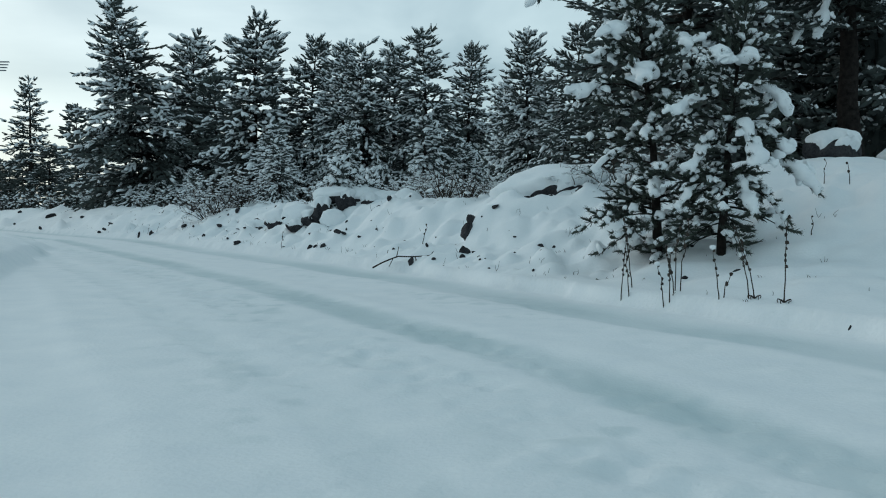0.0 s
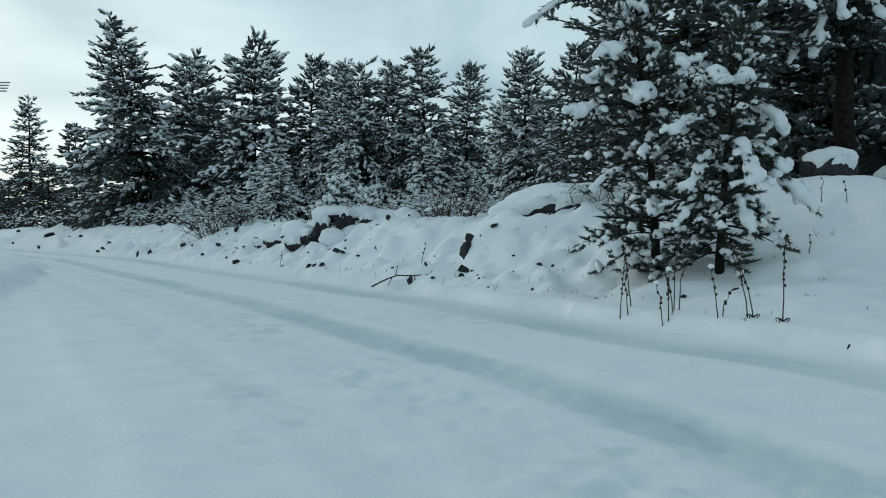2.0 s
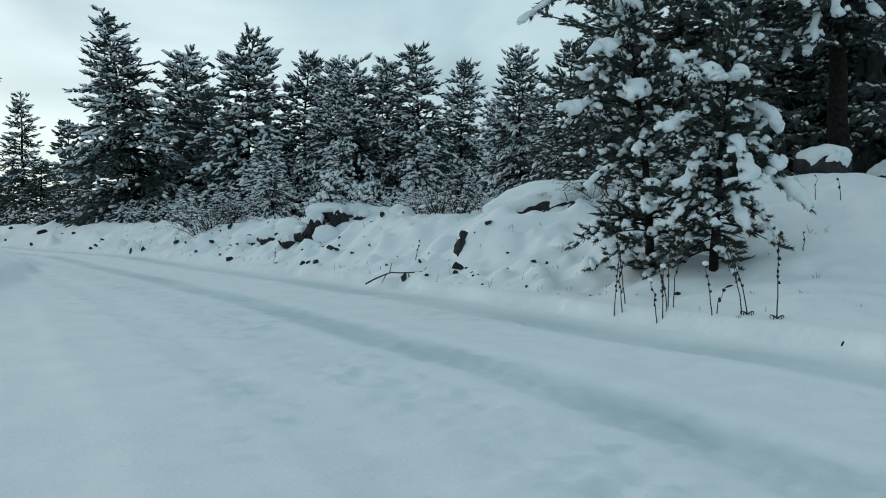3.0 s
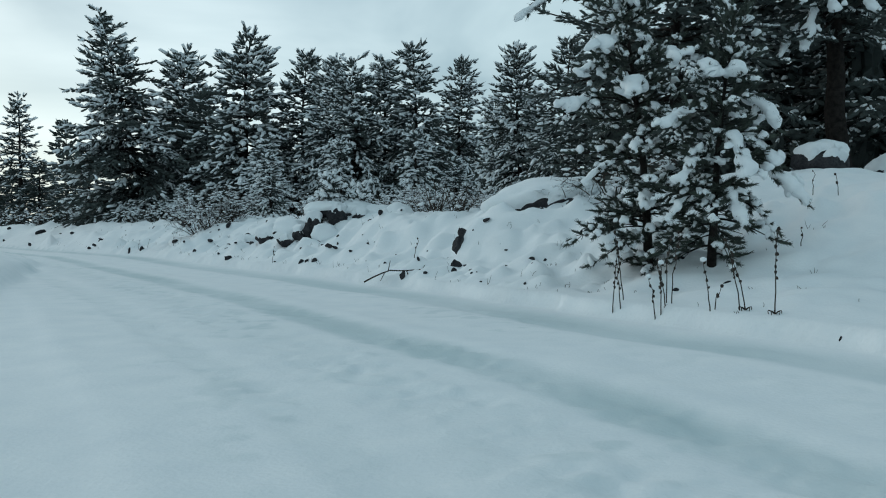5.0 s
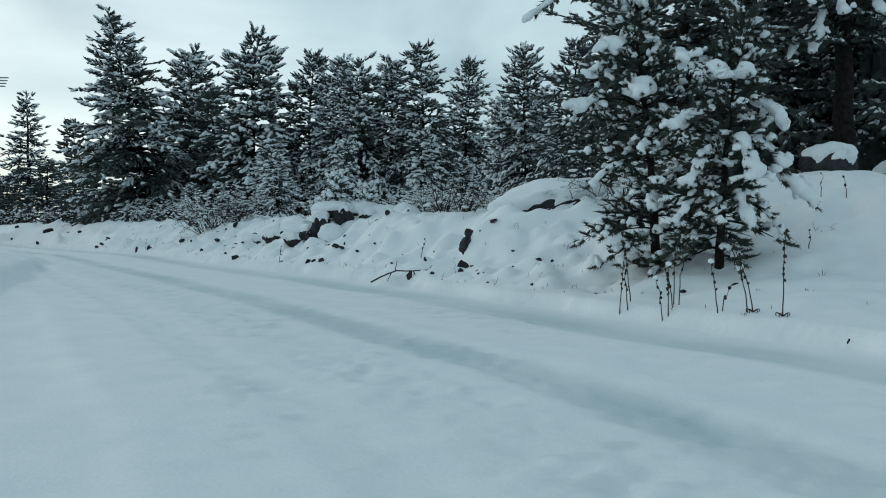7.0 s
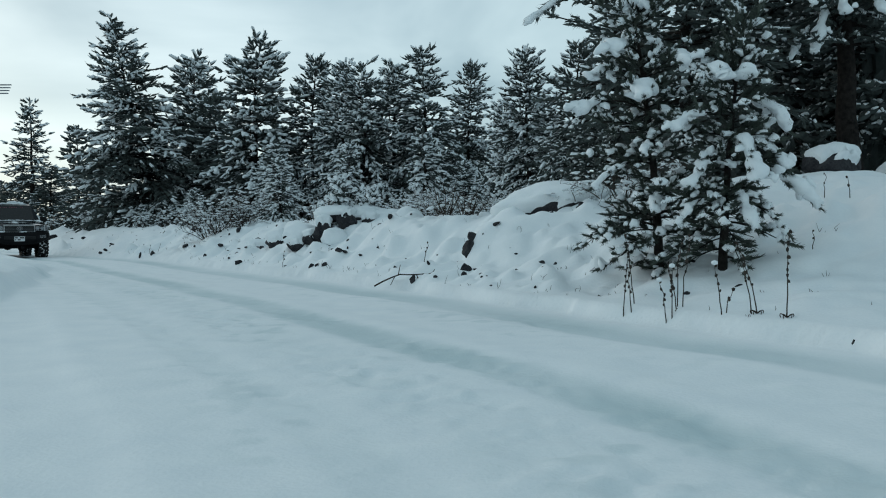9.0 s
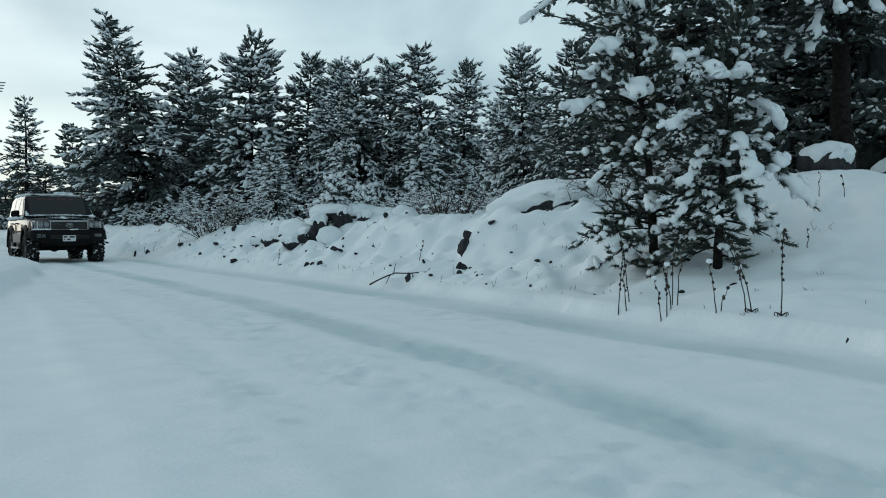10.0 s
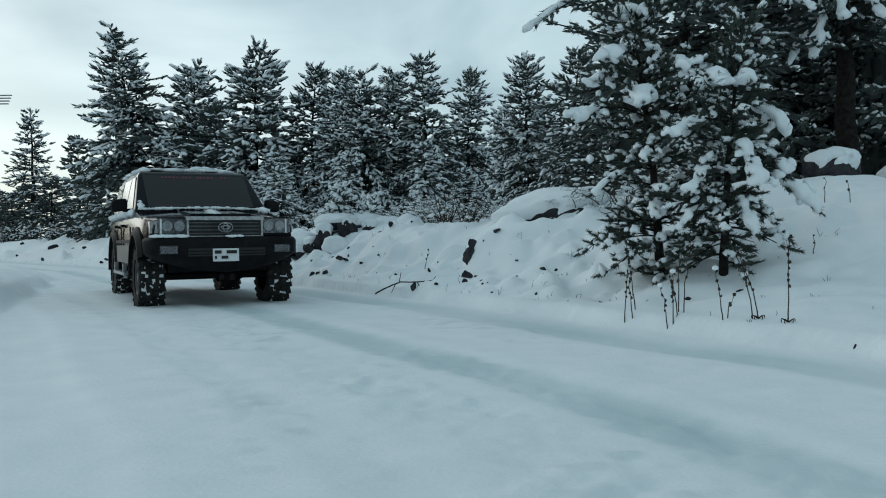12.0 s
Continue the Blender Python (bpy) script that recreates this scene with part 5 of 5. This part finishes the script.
def make_stalk(x, y, tall, lean_x, lean_y, heads, seed, curl=False, cap=False):
    """A dry weed stalk with knots of old seed heads; curl: shrivelled leaves at its foot."""
    rng = np.random.default_rng(seed)
    root = new("dry_weed_stalk")
    root.matrix_basis = pose(x, y, float(height(x, y)) - 0.02)
    t = np.linspace(0, 1, 8)
    line = np.stack([lean_x * t ** 1.5 + 0.01 * rng.normal(size=8) * t, lean_y * t, tall * t], -1)
    hang("stem", mesh_from("stem", *tube(line, 0.0055 - 0.003 * t, 5), STALK), root)
    for i in range(heads):
        k = 1 - 0.62 * (i / max(1, heads)) ** 0.8 if i else 1.0
        at = np.array([np.interp(k, t, line[:, c]) for c in range(3)])
        r = rng.uniform(0.008, 0.014)
        v = BALL1[0] * (1 + 0.2 * rng.normal(size=(len(BALL1[0]), 1))) * (r, r, r * 1.4) + at + (rng.normal(0, 0.008), 0, 0)
        hang("seed_head", mesh_from("seed_head", v, BALL1[1], STALK, False), root)
    if curl:
        for i in range(5):
            a = 1.26 * i
            s = np.linspace(0, 1, 7)
            leaf = np.stack([math.cos(a) * 0.05 * np.sin(s * 2.4), math.sin(a) * 0.05 * np.sin(s * 2.4), 0.02 + 0.04 * np.sin(s * 3.0) - 0.03 * s], -1)
            hang("dry_leaf", mesh_from("dry_leaf", *tube(leaf, 0.005 - 0.002 * s, 4), STALK), root, "curled dry leaf")
    if cap:
        v = BALL1[0] * (0.028, 0.028, 0.022) + line[-1] + (0, 0, 0.018)
        hang("snow", mesh_from("snow", v, BALL1[1], SNOW_TREE), root, "tiny cap of snow")
    return tagged(root, "thin dry brown weed stalk standing in snow", "weed", "dry weeds on the bank")


for i, (x, y, tall, lx, ly, heads, curl, cap) in enumerate([
    (1.60, 7.34, 0.54, 0.06, 0.05, 7, False, False), (1.66, 7.30, 0.40, -0.03, 0.0, 5, False, False), (1.72, 7.45, 0.62, -0.08, 0.05, 6, False, False),
    (1.86, 6.92, 0.36, -0.04, 0.03, 5, False, True), (1.90, 6.90, 0.42, 0.0, 0.0, 6, False, True), (1.95, 6.95, 0.40, -0.06, 0.04, 5, False, False), (2.03, 7.05, 0.62, 0.06, 0.0, 4, False, False), (2.0, 7.1, 0.55, 0.03, 0.03, 4, False, False),
    (2.17, 6.50, 0.40, -0.06, 0.0, 4, False, True), (2.22, 6.55, 0.2, 0.06, 0.0, 2, False, False), (2.37, 6.42, 0.56, -0.12, 0.0, 5, False, False), (2.41, 6.42, 0.52, -0.14, 0.0, 6, True, False),
    (2.53, 6.16, 0.64, 0.01, 0.0, 8, True, False),
    (4.4, 9.6, 0.3, 0.02, 0, 2, False, False), (4.6, 9.4, 0.26, -0.03, 0, 2, False, False), (3.6, 8.1, 0.2, 0.02, 0, 2, False, False), (-2.95, 15.4, 0.32, 0.03, 0, 3, False, False), (-0.25, 11.5, 0.28, 0.06, 0, 3, False, False), (-7.0, 22.6, 0.35, 0.0, 0, 2, False, False), (-8.9, 25.3, 0.3, 0.05, 0, 2, False, False), (-8.6, 25.2, 0.28, 0.1, 0, 2, False, False)]):
    near = 0.12 if y < 7.5 else 0.0
    make_stalk(x - 0.03 * (near > 0), y - near, tall, lx, ly, heads, 300 + i, curl, cap)


def make_dead_branch():
    root = new("fallen_branch")
    t = np.linspace(0, 1, 9)
    line = np.stack([-0.92 + 0.92 * t, 11.25 + 0.05 * np.sin(6 * t), 0.06 + 0.16 * np.minimum(1, t * 2.6) + 0.01 * np.sin(9 * t)], -1)
    hang("stem", mesh_from("stem", *tube(line, 0.012 - 0.005 * t, 6), STALK), root)
    for k, dx, dz in ((0.35, 0.03, 0.14), (0.3, -0.06, -0.12), (0.62, 0.05, -0.10), (0.85, 0.04, 0.06)):
        at = np.array([np.interp(k, t, line[:, c]) for c in range(3)])
        hang("side_twig", mesh_from("side_twig", *tube([at, at + (dx, 0, dz)], [0.007, 0.004], 5), STALK), root)
    return tagged(root, "bare brown fallen branch lying on the snow", "branch")


make_dead_branch()


def make_grass():
    """Blades of dry grass that poke through the snow."""
    rng = np.random.default_rng(5)
    pieces = []
    for i in range(226):
        if i < 200:
            y = 8.5 + 24 * rng.random() ** 1.4
            x = np.interp(y, EDGE[:, 1], EDGE[:, 0]) + 0.15 + 3.2 * rng.random() ** 1.5
        else:                                        # sparser on the smooth slope by the young pines
            y = 6.0 + 4.0 * rng.random()
            x = np.interp(y, EDGE[:, 1], EDGE[:, 0]) + 0.1 + 3.0 * rng.random() ** 1.6
        z = float(height(x, y))
        for b in range(rng.integers(1, 4)):
            ln = rng.uniform(0.03, 0.10) if i < 200 else rng.uniform(0.012, 0.04)
            way = np.array([rng.normal(0, 0.35), rng.normal(0, 0.35), 1.0]) * ln
            at = np.array([x, y, z - (0.02 if i < 200 else 0.006)]) + rng.normal(0, 0.02, 3) * (1, 1, 0)
            pieces.append(tube([at, at + way * 0.6, at + way + rng.normal(0, 0.2, 3) * ln], [0.003, 0.0025, 0.0012], 3))
    return tagged(new("dry_grass", mesh_from("dry_grass", *joined(pieces), STALK)), "dry brown grass tips poking through the snow", "grass", kind="stuff")


make_grass()


def make_post():
    """A timber post in the drift on the near side of the road, with a small slatted arm at its head."""
    root = new("wooden_post")
    root.matrix_basis = pose(POST[0], POST[1], float(height(*POST)) - 0.1)
    part("post", boxes((-0.06, 0.06, -0.06, 0.06, 0, 2.73)), WOOD, root, "dark weathered timber post", bevel=0.012)
    part("mast", boxes((-0.05, 0.005, -0.03, 0.03, 2.7, 4.6)), WOOD, root, "thin dark mast", bevel=0.006)
    v = BALL2[0] * (0.08, 0.08, 0.05) + (0, 0, 2.73 + 0.02)
    hang("snow", mesh_from("snow", v, BALL2[1], SNOW_TREE), root, "small cap of snow")
    for i in range(4):
        part("arm_slat", boxes((0.06, 0.31 - 0.016 * i, -0.02, 0.02, 2.72 - 0.04 * i, 2.72 + 0.012 - 0.04 * i)), SLAT, root, "thin grey arm slat")
    return tagged(root, "dark timber post with slatted arm standing in snow drift", "post")


SLAT = noisy("grey_slats", (0.16, 0.17, 0.18), (0.30, 0.31, 0.32), scale=8.0, rough=0.7, bump=0.1)
POST = (-6.40, 11.86)
make_post()


# ---------------------------------------------------------------- what moves
# seconds, place of the car's nose, heading
DRIVE = [(8.5, -16.07, 29.91, 38.0), (9.0, -13.73, 27.12, 36.5), (9.5, -11.54, 24.33, 35.0), (10.0, -9.54, 21.67, 33.7), (10.5, -7.69, 18.89, 32.5), (11.0, -5.89, 16.01, 30.0), (11.5, -4.10, 12.69, 28.2), (12.0, -2.64, 10.17, 26.7)]


def motions():
    first = DRIVE[0]
    way = (-math.sin(radians(40)), math.cos(radians(40)))
    back = [(t, first[1] + way[0] * 6.6 * (8.5 - t), first[2] + way[1] * 6.6 * (8.5 - t), 40.0) for t in np.arange(0, 8.4, 0.5)]
    rows = back + DRIVE
    walk(car, [(t, pose(x, y, -0.045, 0, 0, h)) for t, x, y, h in rows])
    ts, xs, ys = (np.array([r[i] for r in rows]) for i in range(3))
    run = np.concatenate([[0], np.cumsum(np.hypot(np.diff(xs), np.diff(ys)))])
    for wheel in wheels:
        px, py, pz = wheel.matrix_basis.translation
        walk(wheel, [(t, pose(px, py, pz, math.degrees(float(np.interp(t, ts, run)) / WHEEL_R) % 360)) for t in np.arange(0, 12.01, 0.05)])


motions()
